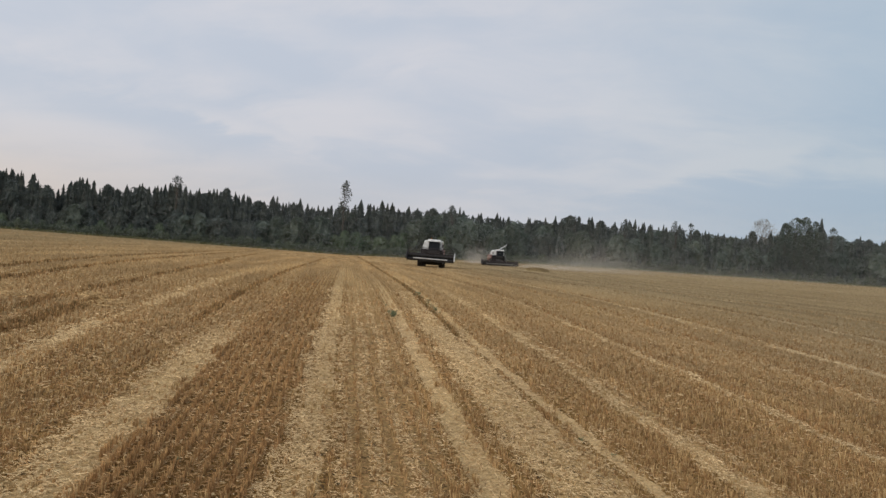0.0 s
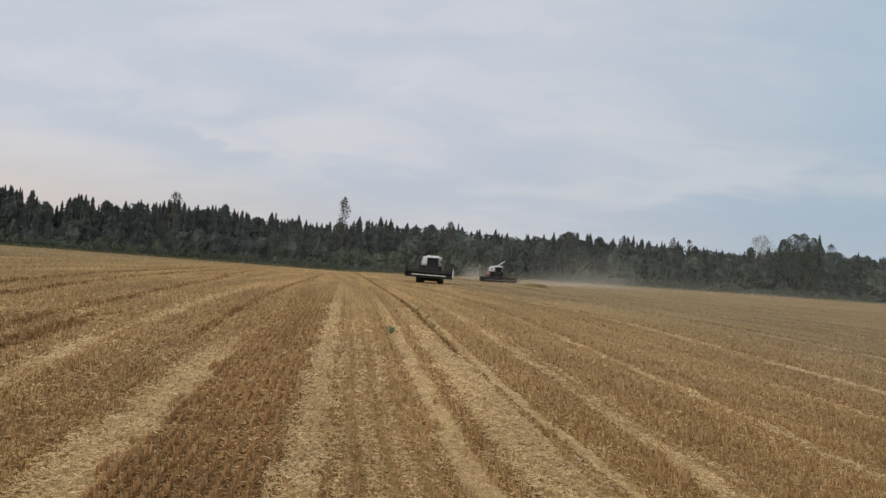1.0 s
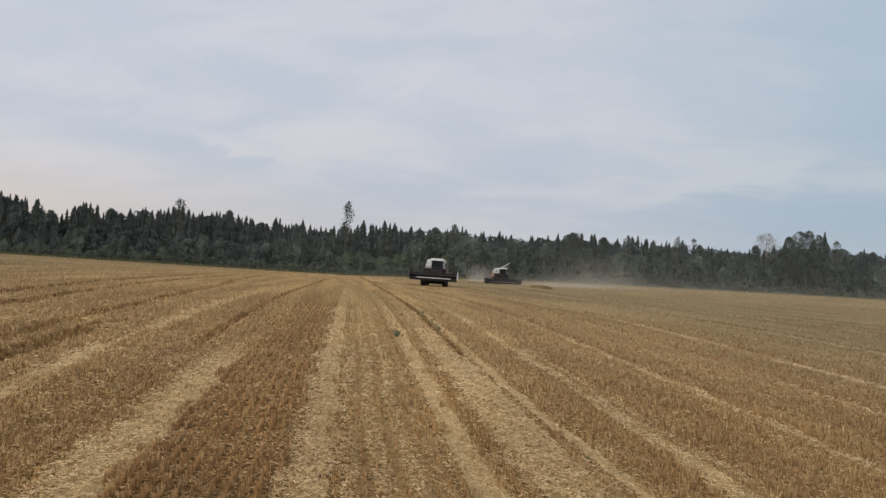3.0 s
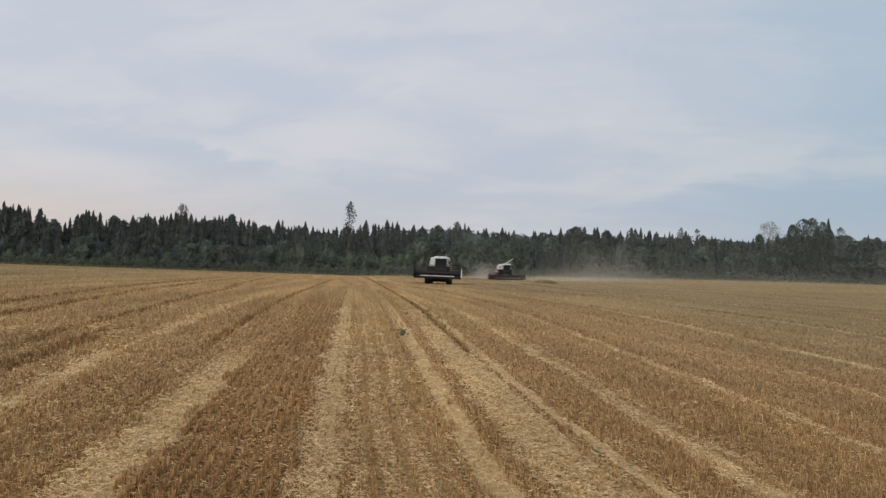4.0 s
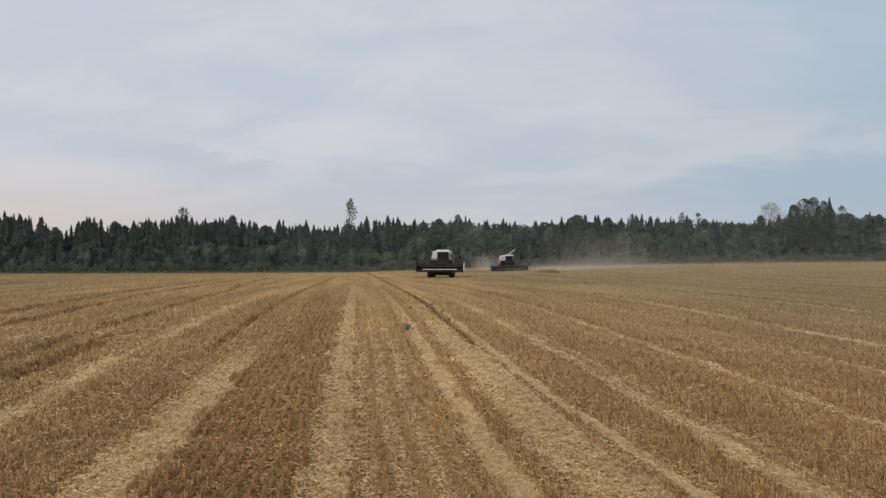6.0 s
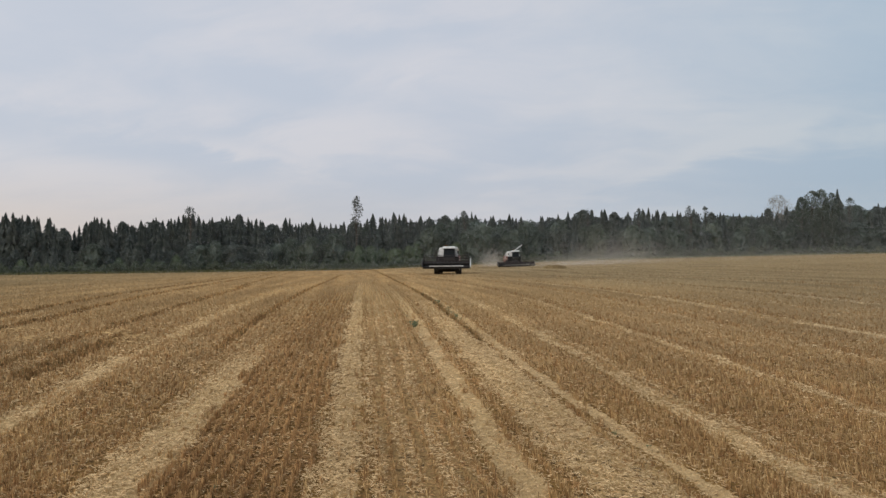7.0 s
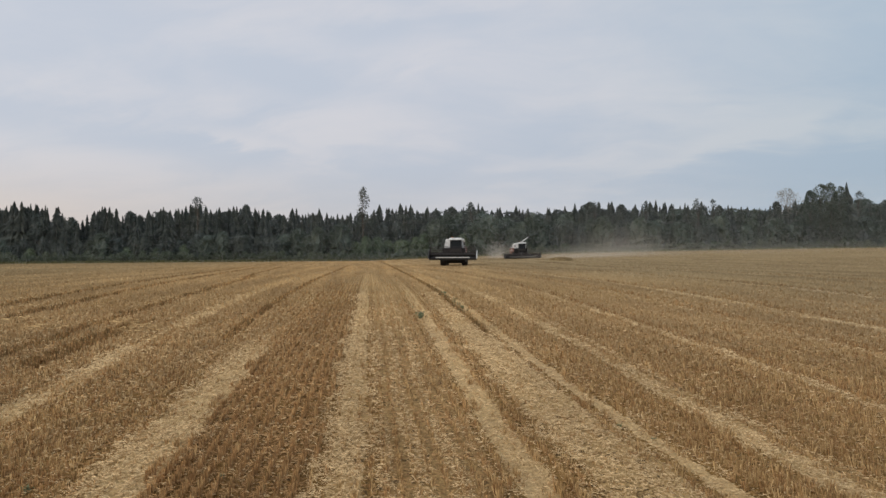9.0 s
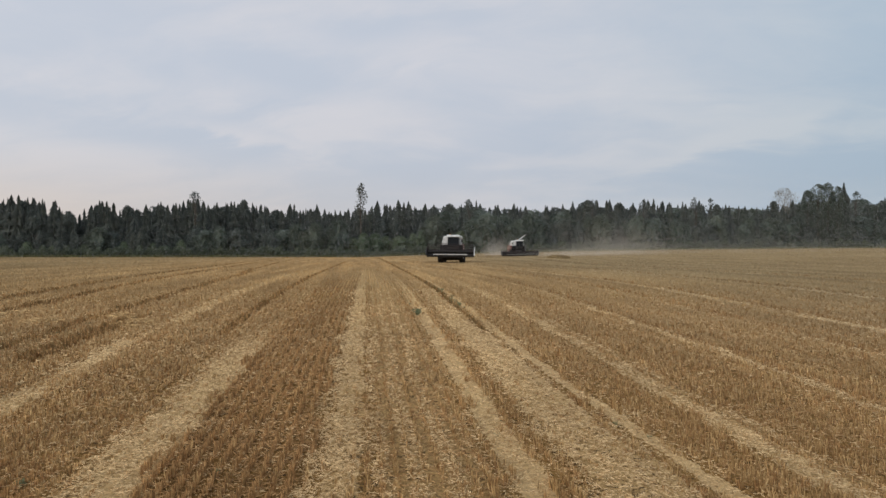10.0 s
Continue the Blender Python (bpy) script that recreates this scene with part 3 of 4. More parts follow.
def sprigs(r, centres, size, droop=0.0, flat=0.6):
    """Small leafy sprigs: two bent triangles each, turned at random."""
    n = len(centres)
    size = np.broadcast_to(size, n)
    a = r.uniform(0, 2 * np.pi, n)
    pitch = r.normal(0, flat, n) - droop
    d = np.stack([np.cos(a) * np.cos(pitch), np.sin(a) * np.cos(pitch), np.sin(pitch)], 1) * size[:, None]
    s = np.stack([-np.sin(a), np.cos(a), r.normal(0, 0.5, n)], 1) * (size * r.uniform(0.45, 0.85, n))[:, None]
    c = np.asarray(centres)
    fold = np.stack([np.zeros(n), np.zeros(n), -size * 0.25], 1)
    V = np.stack([c - d * 0.5, c + s * 0.5 + fold, c + d * 0.5, c - s * 0.5 + fold], 1).reshape(-1, 3)
    b = (np.arange(n) * 4)[:, None]
    return V, np.concatenate([b + np.array([0, 1, 2]), b + np.array([0, 2, 3])])


ICO = bmesh.new()
bmesh.ops.create_icosphere(ICO, subdivisions=3, radius=1.0)
ICO_V = np.array([tuple(v.co) for v in ICO.verts])
ICO_F = np.array([[v.index for v in f.verts] for f in ICO.faces])
ICO.free()


def outline(k, start):
    """How far a crown reaches at height k, from 0 to 1."""
    t = np.clip((k - start) / (1 - start), 0, 1)
    return np.clip(np.sin(np.pi * (0.12 + 0.88 * t ** 0.95)), 0, 1) ** 0.42 * (1 - 0.15 * t)


def lumps(p, seed):
    """Uneven swelling of a crown, and the gaps in it."""
    a, b, c = p[:, 0], p[:, 1], p[:, 2]
    return (np.sin(1.3 * a + seed) * np.sin(1.1 * b + 2 * seed) + np.sin(0.9 * c + seed + 0.8 * a) + 0.6 * np.sin(2.3 * a - 1.9 * c + seed) * np.sin(2.1 * b + c)) / 2.2


def inside(r, h, wide, start, seed):
    """The dense, ragged inner mass of a crown, each facet a sprig of its own."""
    k = start + (1 - start) * (ICO_V[:, 2] * 0.5 + 0.5) * 0.93
    flat = ICO_V[:, :2] / np.maximum(np.linalg.norm(ICO_V[:, :2], axis=1), 1e-3)[:, None]
    V = np.stack([flat[:, 0], flat[:, 1], k * h], 1)
    q = wide * outline(k, start) * r.uniform(0.50, 0.95, len(V)) * np.minimum(1, np.linalg.norm(ICO_V[:, :2], axis=1) * 2.5)
    V[:, :2] *= q[:, None]
    V *= (1 + 0.12 * lumps(V, seed))[:, None] * np.array([1, 1, 0]) + np.array([0, 0, 1])
    V[:, 2] += r.normal(0, 0.03 * h, len(V))
    V[:, 2] = np.clip(V[:, 2], 0.15, h * 1.04)
    V = V[ICO_F].reshape(-1, 3)
    return V, np.arange(len(V)).reshape(-1, 3)


def broadleaf(name, seed, h, wide, mat, label, sprig=0.48, n=1300, start=0.06, trunk_mat=None, full=True, shell=0.7):
    """A branching tree: limbs carry leaves in uneven clumps, with gaps between."""
    r = np.random.default_rng(seed)
    root = new(name)
    top = Vector((r.normal(0, 0.02) * h, r.normal(0, 0.02) * h, h * 0.9))
    pieces = [tube([(0, 0, 0), top * 0.35 + Vector((r.normal(0, 0.1), r.normal(0, 0.1), 0)), top * 0.7, top], [0.015 * h, 0.011 * h, 0.007 * h, 0.02], 5)]
    for i in range(9):
        k = start + (1 - start) * (i + 0.5) / 10
        a = i * 2.4 + r.uniform(-0.5, 0.5)
        reach = wide * float(outline(k, start)) * r.uniform(0.6, 0.95)
        tip = Vector((math.cos(a) * reach, math.sin(a) * reach, h * min(k + 0.05, 0.95)))
        foot = top * max(0.12, k - 0.10)
        pieces.append(tube([foot, foot.lerp(tip, 0.55) + Vector((0, 0, 0.03 * h)), tip], [0.005 * h, 0.003 * h, 0.012], 3))
    V, F = gather(pieces)
    part("trunk", mesh_of("trunk", V, F, trunk_mat or M_BARK, True), root)
    m = n * 3
    k = start + (1 - start) * r.uniform(0, 1, m) ** 0.85
    a = r.uniform(0, 2 * np.pi, m)
    q = wide * outline(k, start) * r.uniform(shell, 1.08, m)
    P = np.stack([q * np.cos(a), q * np.sin(a), k * h], 1)
    swell = lumps(P, seed)
    P[:, :2] *= (1 + 0.20 * swell)[:, None]
    P = P[swell + r.normal(0, 0.35, m) > -0.05][:n]
    P[:, 2] = np.maximum(P[:, 2] + r.normal(0, 0.15, len(P)), 0.15)
    pieces = [sprigs(r, P, sprig * r.uniform(0.55, 1.5, len(P)), 0.15, 0.8)]
    if full:
        pieces.append(inside(r, h, wide * 0.84, start, seed))
    V, F = gather(pieces)
    part("crown", mesh_of("crown", V, F, mat), root)
    return tagged(root, label, "tree"), h


def bush(name, seed, h, wide, mat, label, n=320):
    r = np.random.default_rng(seed)
    root = new(name)
    stems, pts = [], []
    for i in range(9):
        a, reach = r.uniform(0, 2 * math.pi), wide * r.uniform(0.15, 0.8)
        tip = Vector((math.cos(a) * reach, math.sin(a) * reach, h * r.uniform(0.35, 0.85)))
        stems.append(tube([(0.1 * math.cos(a), 0.1 * math.sin(a), 0), tip * 0.5 + Vector((0, 0, 0.1 * h)), tip], [0.05, 0.035, 0.01], 4))
        for _ in range(n // 9):
            d = r.normal(0, 1, 3)
            d *= r.uniform(0.5, 1.0) / np.linalg.norm(d)
            p = np.array(tip) + d * np.array([wide * 0.42, wide * 0.42, h * 0.34])
            pts.append((p[0], p[1], max(0.1, min(p[2], h))))
    V, F = gather(stems)
    part("stems", mesh_of("stems", V, F, M_BARK, True), root)
    V, F = sprigs(r, np.array(pts), 0.5 * r.uniform(0.6, 1.4, len(pts)), 0.1, 0.8)
    part("foliage", mesh_of("foliage", V, F, mat), root)
    return tagged(root, label, "bush"), h


def spruce(name, seed, h, spread, bare, label, mat=None):
    """A pointed spruce: overlapping ragged skirts of boughs, with loose sprigs on their edges."""
    r = np.random.default_rng(seed)
    root = new(name)
    V, F = tube([(0, 0, 0), (0, 0, h * 0.5), (0, 0, h * 0.97)], [0.012 * h, 0.008 * h, 0.02], 6)
    part("trunk", mesh_of("trunk", V, F, M_BARK, True), root)
    pieces, pts, sizes = [], [], []
    tiers, spikes = 25, 9
    lean = r.normal(0, 0.012, 2)
    for i in range(tiers):
        k = bare + (1 - bare) * (i / tiers) ** 0.85
        out = spread * (1 - k) ** 0.72 * r.uniform(0.62, 1.3) * min(1.0, 0.42 + 2.2 * (1 - k)) + 0.06
        high = h * min(1.0, k + (0.10 + 0.05 * (1 - k)))
        spin = r.uniform(0, 6.28)
        verts = [(r.normal(0, 0.04), r.normal(0, 0.04), high)]
        for j in range(spikes * 2):
            t = spin + math.pi * j / spikes
            q = out * (r.uniform(0.6, 1.25) if j % 2 == 0 else r.uniform(0.28, 0.5))
            z = h * k - (0.22 * q if j % 2 == 0 else 0.0) + r.normal(0, 0.08)
            verts.append((math.cos(t) * q, math.sin(t) * q, z))
            if j % 2 == 0:
                for e in (0.45, 0.75, 1.0):
                    pts.append((math.cos(t) * q * e, math.sin(t) * q * e, z + (1 - e) * 0.5 * (high - z)))
                    sizes.append((0.26 + 0.55 * (1 - k)) * r.uniform(0.6, 1.3))
        n = spikes * 2
        pieces.append((np.array(verts), np.array([(0, 1 + j, 1 + (j + 1) % n) for j in range(n)])))
    pieces.append(sprigs(r, np.array(pts), np.array(sizes), 0.4))
    V, F = gather(pieces)
    V[:, :2] += lean * (V[:, 2:3] / h) ** 2 * h
    part("crown", mesh_of("crown", V, F, mat or M_SPRUCE), root)
    return tagged(root, label, "tree"), h


# how high the treetops stand, as a slope from the eye, against bearing from the rows
BEARING = [-0.60, -0.486, -0.429, -0.393, -0.356, -0.312, -0.29, -0.234, -0.163, -0.117, -0.086, -0.039, 0.032, 0.088, 0.144, 0.177,
           0.243, 0.326, 0.369, 0.403, 0.437, 0.481, 0.542, 0.595, 0.649, 0.736, 0.759, 0.784, 0.90]
SLOPE = [0.070, 0.072, 0.069, 0.058, 0.066, 0.060, 0.069, 0.066, 0.069, 0.060, 0.062, 0.057, 0.068, 0.064, 0.073, 0.068,
         0.065, 0.073, 0.068, 0.073, 0.071, 0.073, 0.069, 0.069, 0.080, 0.084, 0.077, 0.080, 0.078]


def top_at(x, y):
    return EYE[2] + y * float(np.interp(x / y, BEARING, SLOPE)) - gz(x, y)


def place(proto, used, x, y, h, spin, group, wide=1.0):
    """Sets the prototype itself at its first place, and copies after that."""
    ob, h0 = proto
    m = pose(x, y, gz(x, y) - 0.05, 0, 0, spin) @ Matrix.Scale(h / h0, 4) @ Matrix.Diagonal((wide, wide, 1, 1))
    if ob.name in used:
        c = copy_thing(ob, m)
    else:
        used.add(ob.name)
        ob.matrix_basis, c = m, ob
    c["group"] = group
    return c


def build_forest():
    r = random.Random(11)
    used = set()
    SP = "dark green spruce tree at the forest edge"
    spruces = [spruce("spruce_tree", 20 + i, 20.0, w, b, SP) for i, (w, b) in enumerate(((4.2, 0.05), (3.6, 0.08), (4.8, 0.04), (3.0, 0.10), (3.9, 0.06), (2.6, 0.07), (3.4, 0.12)))]
    pines = [broadleaf("pine_tree", 40 + i, 20.0, w, M_SPRUCE, "tall dark pine tree with a bare lower trunk", 0.65, 420, 0.5, None) for i, w in enumerate((2.6, 2.1))]
    leafy = [broadleaf("broadleaf_tree", 60 + i, 15.0, w, M_LEAF, "green leafy broadleaf tree at the forest edge") for i, w in enumerate((4.2, 3.6, 4.8, 3.2))]
    dusky = [broadleaf("broadleaf_tree", 110 + i, 17.0, w, M_SPRUCE, "dark bushy tree standing in the spruce forest") for i, w in enumerate((3.4, 2.8, 3.9))]
    light = [broadleaf("broadleaf_tree", 70 + i, 14.0, w, M_BRIGHT, "light green leafy tree in the middle of the forest edge") for i, w in enumerate((4.0, 3.4, 4.6))]
    young = [broadleaf("young_tree", 80 + i, 8.0, w, M_SHRUB, "light green young tree with bushy crown at the field edge", 0.5, 430, 0.03) for i, w in enumerate((2.6, 2.2, 3.0))]
    bushes = [bush("bush", 90 + i, 3.5, w, M_SHRUB, "grey-green bush on the field verge") for i, w in enumerate((2.4, 2.0, 2.9))]
    # tall rows that make the skyline
    back = []
    for row, (depth, gap) in enumerate(((298, 2.3), (288, 1.9), (279, 2.9))):
        x = -0.56 * depth
        while x < 0.86 * depth:
            y = depth + r.uniform(-4, 4)
            s = x / y
            conifers = 0.55 if row == 0 else 0.92 if s < -0.03 else (0.42 if row == 2 else 0.62) if s < 0.16 else (0.55 if row == 2 else 0.82) if s < 0.5 else 0.6
            clump = 0.03 * math.sin(0.31 * x + row) * math.sin(0.13 * x + 2 * row)
            h = top_at(x, y) * ((r.uniform(0.99, 1.035) if r.random() < 0.3 else r.uniform(0.91, 0.995)) + clump)
            pick = r.random()
            if pick < conifers:
                kind = spruces[r.randrange(7)]
            elif pick < conifers + 0.07:
                kind = pines[r.randrange(2)]
            else:
                fill = r.uniform(0.91, 0.975) * top_at(x, y) if row == 0 else h * (0.80 if row == 2 else 0.86)
                kind, h = (dusky[r.randrange(3)] if row == 2 and r.random() < 0.75 or s < 0 or row == 0 else leafy[r.randrange(4)]), fill
            spin = r.uniform(0, 360)
            if row == 0:
                back.append((kind, pose(x, y, gz(x, y) - 0.05, 0, 0, spin) @ Matrix.Scale(max(7, h) / kind[1], 4) @ Matrix.Diagonal((1.3, 1.3, 1, 1))))
            else:
                place(kind, used, x, y, max(7, h), spin, "forest trees", r.uniform(0.8, 1.2) if kind in spruces else r.uniform(1.0, 1.4))
            x += gap * r.uniform(0.6, 1.4)
    # the hindmost row shows only as tips between the others
    pieces, slots, mats = [], [], [M_SPRUCE, M_LEAF]
    for (ob, _), m in back:
        for child in ob.children:
            if child.name.startswith("crown"):
                me = child.data
                V = np.empty(len(me.vertices) * 3, np.float32)
                F = np.empty(len(me.loops), np.int32)
                me.vertices.foreach_get("co", V), me.loops.foreach_get("vertex_index", F)
                M = np.array(m)
                pieces.append((V.reshape(-1, 3) @ M[:3, :3].T + M[:3, 3], F.reshape(-1, 3)))
                slots.append(np.full(len(F) // 3, mats.index(me.materials[0]), np.int32))
    V, F = gather(pieces)
    me = mesh_of("background_forest", V, F, M_SPRUCE)
    me.materials.append(M_LEAF)
    me.polygons.foreach_set("material_index", np.concatenate(slots))
    tagged(new("background_forest", me), "dense dark spruce forest behind the edge trees", "forest", kind="stuff")
    # lower leafy trees before them
    x = -150.0
    while x < 222:
        y = 268 + r.uniform(-4, 4)
        s = x / y
        if s < -0.25:
            h = r.uniform(8, 11)
        elif s < -0.02:
            h = r.uniform(8, 13)
        elif s < 0.2:
            h = r.uniform(11, 15.5)
        else:
            h = r.uniform(9, 14)
        kind = leafy[r.randrange(4)] if r.random() < 0.78 else spruces[r.randrange(7)]
        if s < -0.1 and r.random() < 0.6 or s > 0.25 and r.random() < 0.35:
            kind = dusky[r.randrange(3)]
        if -0.04 < s < 0.22 and r.random() < 0.65 or s < -0.25 and r.random() < 0.2:
            kind = light[r.randrange(3)]
        place(kind, used, x, y, h, r.uniform(0, 360), "forest edge trees", r.uniform(1.0, 1.6))
        x += r.uniform(2.4, 5.4)
    x = -148.0
    while x < 216:
        y = 261.5 + r.uniform(-2, 2)
        h = r.uniform(4.5, 7.5) if x < -60 else r.uniform(3.0, 7.0)
        place(young[r.randrange(3)], used, x, y, h, r.uniform(0, 360), "young trees", r.uniform(1.0, 1.5))
        x += r.uniform(1.6, 3.9)
    x = -146.0
    while x < 214:
        y = 258.0 + r.uniform(-1, 1.5)
        place(bushes[r.randrange(3)], used, x, y, r.uniform(1.3, 3.8), r.uniform(0, 360), "verge bushes")
        x += r.uniform(1.0, 2.6)
    # trees that stand out against the sky
    def single(made, s, slope, y, spin=0):
        ob, h0 = made
        x = s * y
        h = EYE[2] + slope * y - gz(x, y)
        ob.matrix_basis = pose(x, y, gz(x, y) - 0.05, 0, 0, spin) @ Matrix.Scale(h / h0, 4)
    single(broadleaf("larch_tree", 5, 28.0, 2.7, M_GREY, "tall thin larch with sparse crown rising above the forest", 0.62, 520, 0.5, None, False, 0.25), -0.008, 0.0985, 271)
    single(broadleaf("pine_tree", 7, 24.0, 3.0, M_SPRUCE, "old pine with a crooked flat top and bare trunk", 0.55, 300, 0.70, None, False, 0.2), -0.234, 0.084, 271)
    single(broadleaf("birch_tree", 8, 24.0, 5.6, M_PALELEAF, "pale half-bare birch with thin crown above the forest", 0.42, 1300, 0.56, M_BIRCH, False, 0.35), 0.622, 0.098, 285)
    for s, slope, wide in ((0.658, 0.095, 4.6), (0.674, 0.104, 5.4), (0.691, 0.107, 5.6), (0.706, 0.101, 4.4)):
        single(broadleaf("broadleaf_tree", int(s * 1000), 26.0, wide, M_LEAF, "large dark leafy tree towering over the forest edge", 0.50, 3600, 0.08, None, False, 0.35), s, slope, 268)
    single(spruce("spruce_tree", 31, 27.0, 6.0, 0.1, "tall pointed spruce beside the large leafy trees"), 0.717, 0.108, 270)
    for s, slope in ((0.403, 0.079), (0.481, 0.083), (0.504, 0.081), (0.326, 0.079), (0.144, 0.077), (0.736, 0.094)):
        single(broadleaf("pine_tree", int(s * 900), 21.0, 2.5, M_SPRUCE, "slender pine standing above the forest edge", 0.5, 440, 0.55, None, False, 0.2), s, slope, 272)


build_forest()


def build_verge():
    """Rough grass between field and forest."""
    n = 18000
    x, y = rng.uniform(-150, 218, n), 254.6 + np.abs(rng.normal(0, 2.2, n))
    h = rng.uniform(0.25, 0.9, n)
    V, F = stalks(x, y, h, rng.uniform(0.10, 0.25, n), 0.4, False)
    tagged(new("verge_grass", mesh_of("verge_grass", V, F, M_GRASS)), "rough green and dry grass along the field edge", "grass", kind="stuff")


build_verge()


# ---- combine harvesters ----
def box(bm, x0, x1, y0, y1, z0, z1, bevel=0.03, taper=None):
    """A bevelled box; taper moves the top edge: (dx0, dx1, dy0, dy1)."""
    t = taper or (0, 0, 0, 0)
    vs = [bm.verts.new(p) for p in (
        (x0, y0, z0), (x1, y0, z0), (x1, y1, z0), (x0, y1, z0),
        (x0 + t[0], y0 + t[2], z1), (x1 + t[1], y0 + t[2], z1), (x1 + t[1], y1 + t[3], z1), (x0 + t[0], y1 + t[3], z1))]
    for q in ((3, 2, 1, 0), (4, 5, 6, 7), (0, 1, 5, 4), (1, 2, 6, 5), (2, 3, 7, 6), (3, 0, 4, 7)):
        bm.faces.new([vs[i] for i in q])
    if bevel:
        edges = {e for v in vs for e in v.link_edges}
        bmesh.ops.bevel(bm, geom=list(edges), offset=bevel, segments=2, affect="EDGES", profile=0.5)


def side_shape(bm, outline, x0, x1, bevel=0.02):
    """A side outline in (y, z), drawn out from x0 to x1."""
    a = [bm.verts.new((x0, y, z)) for y, z in outline]
    b = [bm.verts.new((x1, y, z)) for y, z in outline]
    n = len(outline)
    fs = [bm.faces.new(a), bm.faces.new(b[::-1])]
    for i in range(n):
        fs.append(bm.faces.new((a[i], b[i], b[(i + 1) % n], a[(i + 1) % n])))
    bmesh.ops.recalc_face_normals(bm, faces=fs)
    if bevel:
        bmesh.ops.bevel(bm, geom=list({e for f in fs for e in f.edges}), offset=bevel, segments=1, affect="EDGES")


def rod(bm, a, b, r0, r1=None, sides=8):
    a, b = Vector(a), Vector(b)
    m = Matrix.Translation((a + b) / 2) @ (b - a).to_track_quat("Z", "Y").to_matrix().to_4x4()
    bmesh.ops.create_cone(bm, cap_ends=True, segments=sides, radius1=r0, radius2=r0 if r1 is None else r1, depth=(b - a).length, matrix=m)


def solid(name, draw, mat, parent, label=""):
    bm = bmesh.new()
    draw(bm)
    bmesh.ops.recalc_face_normals(bm, faces=bm.faces)
    me = bpy.data.meshes.new(name)
    bm.to_mesh(me)
    bm.free()
    me.materials.append(mat)
    return part(name, me, parent, label)


def wheel(parent, x, y, r, wide, lugs):
    """A tractor wheel across x: a lugged tyre with rim, dish and hub."""
    def tyre(bm):
        prof = [(-0.5, 0.60), (-0.5, 0.86), (-0.40, 0.97), (0.40, 0.97), (0.5, 0.86), (0.5, 0.60)]
        seg = 28
        rings = [[bm.verts.new((x + p * wide, y + math.cos(2 * math.pi * k / seg) * q * r, r + math.sin(2 * math.pi * k / seg) * q * r)) for p, q in prof] for k in range(seg)]
        for k in range(seg):
            a, b = rings[k], rings[(k + 1) % seg]
            for j in range(len(prof)):
                i = (j + 1) % len(prof)
                bm.faces.new((a[j], a[i], b[i], b[j]))
        for k in range(lugs):
            t = 2 * math.pi * k / lugs
            side = 1 if k % 2 else -1
            c = Vector((x + side * wide * 0.22, y + math.cos(t) * r * 0.975, r + math.sin(t) * r * 0.975))
            m = Matrix.Translation(c) @ Matrix.Rotation(t, 4, "X") @ Matrix.Rotation(side * 0.5, 4, "Y") @ Matrix.Diagonal((wide * 0.5, r * 0.05, r * 0.07, 1))
            bmesh.ops.create_cube(bm, size=1.0, matrix=m)
    w = solid("wheel", tyre, M_TYRE, parent, "black lugged rubber tyre")

    def rim(bm):
        for s in (-1, 1):
            rod(bm, (x + s * wide * 0.30, y, r), (x + s * wide * 0.36, y, r), r * 0.62, r * 0.56, 24)
    solid("rim", rim, M_WHITE, w, "white steel rim")
    solid("hub", lambda bm: rod(bm, (x - wide * 0.46, y, r), (x + wide * 0.46, y, r), r * 0.17, None, 12), M_DARK, w)


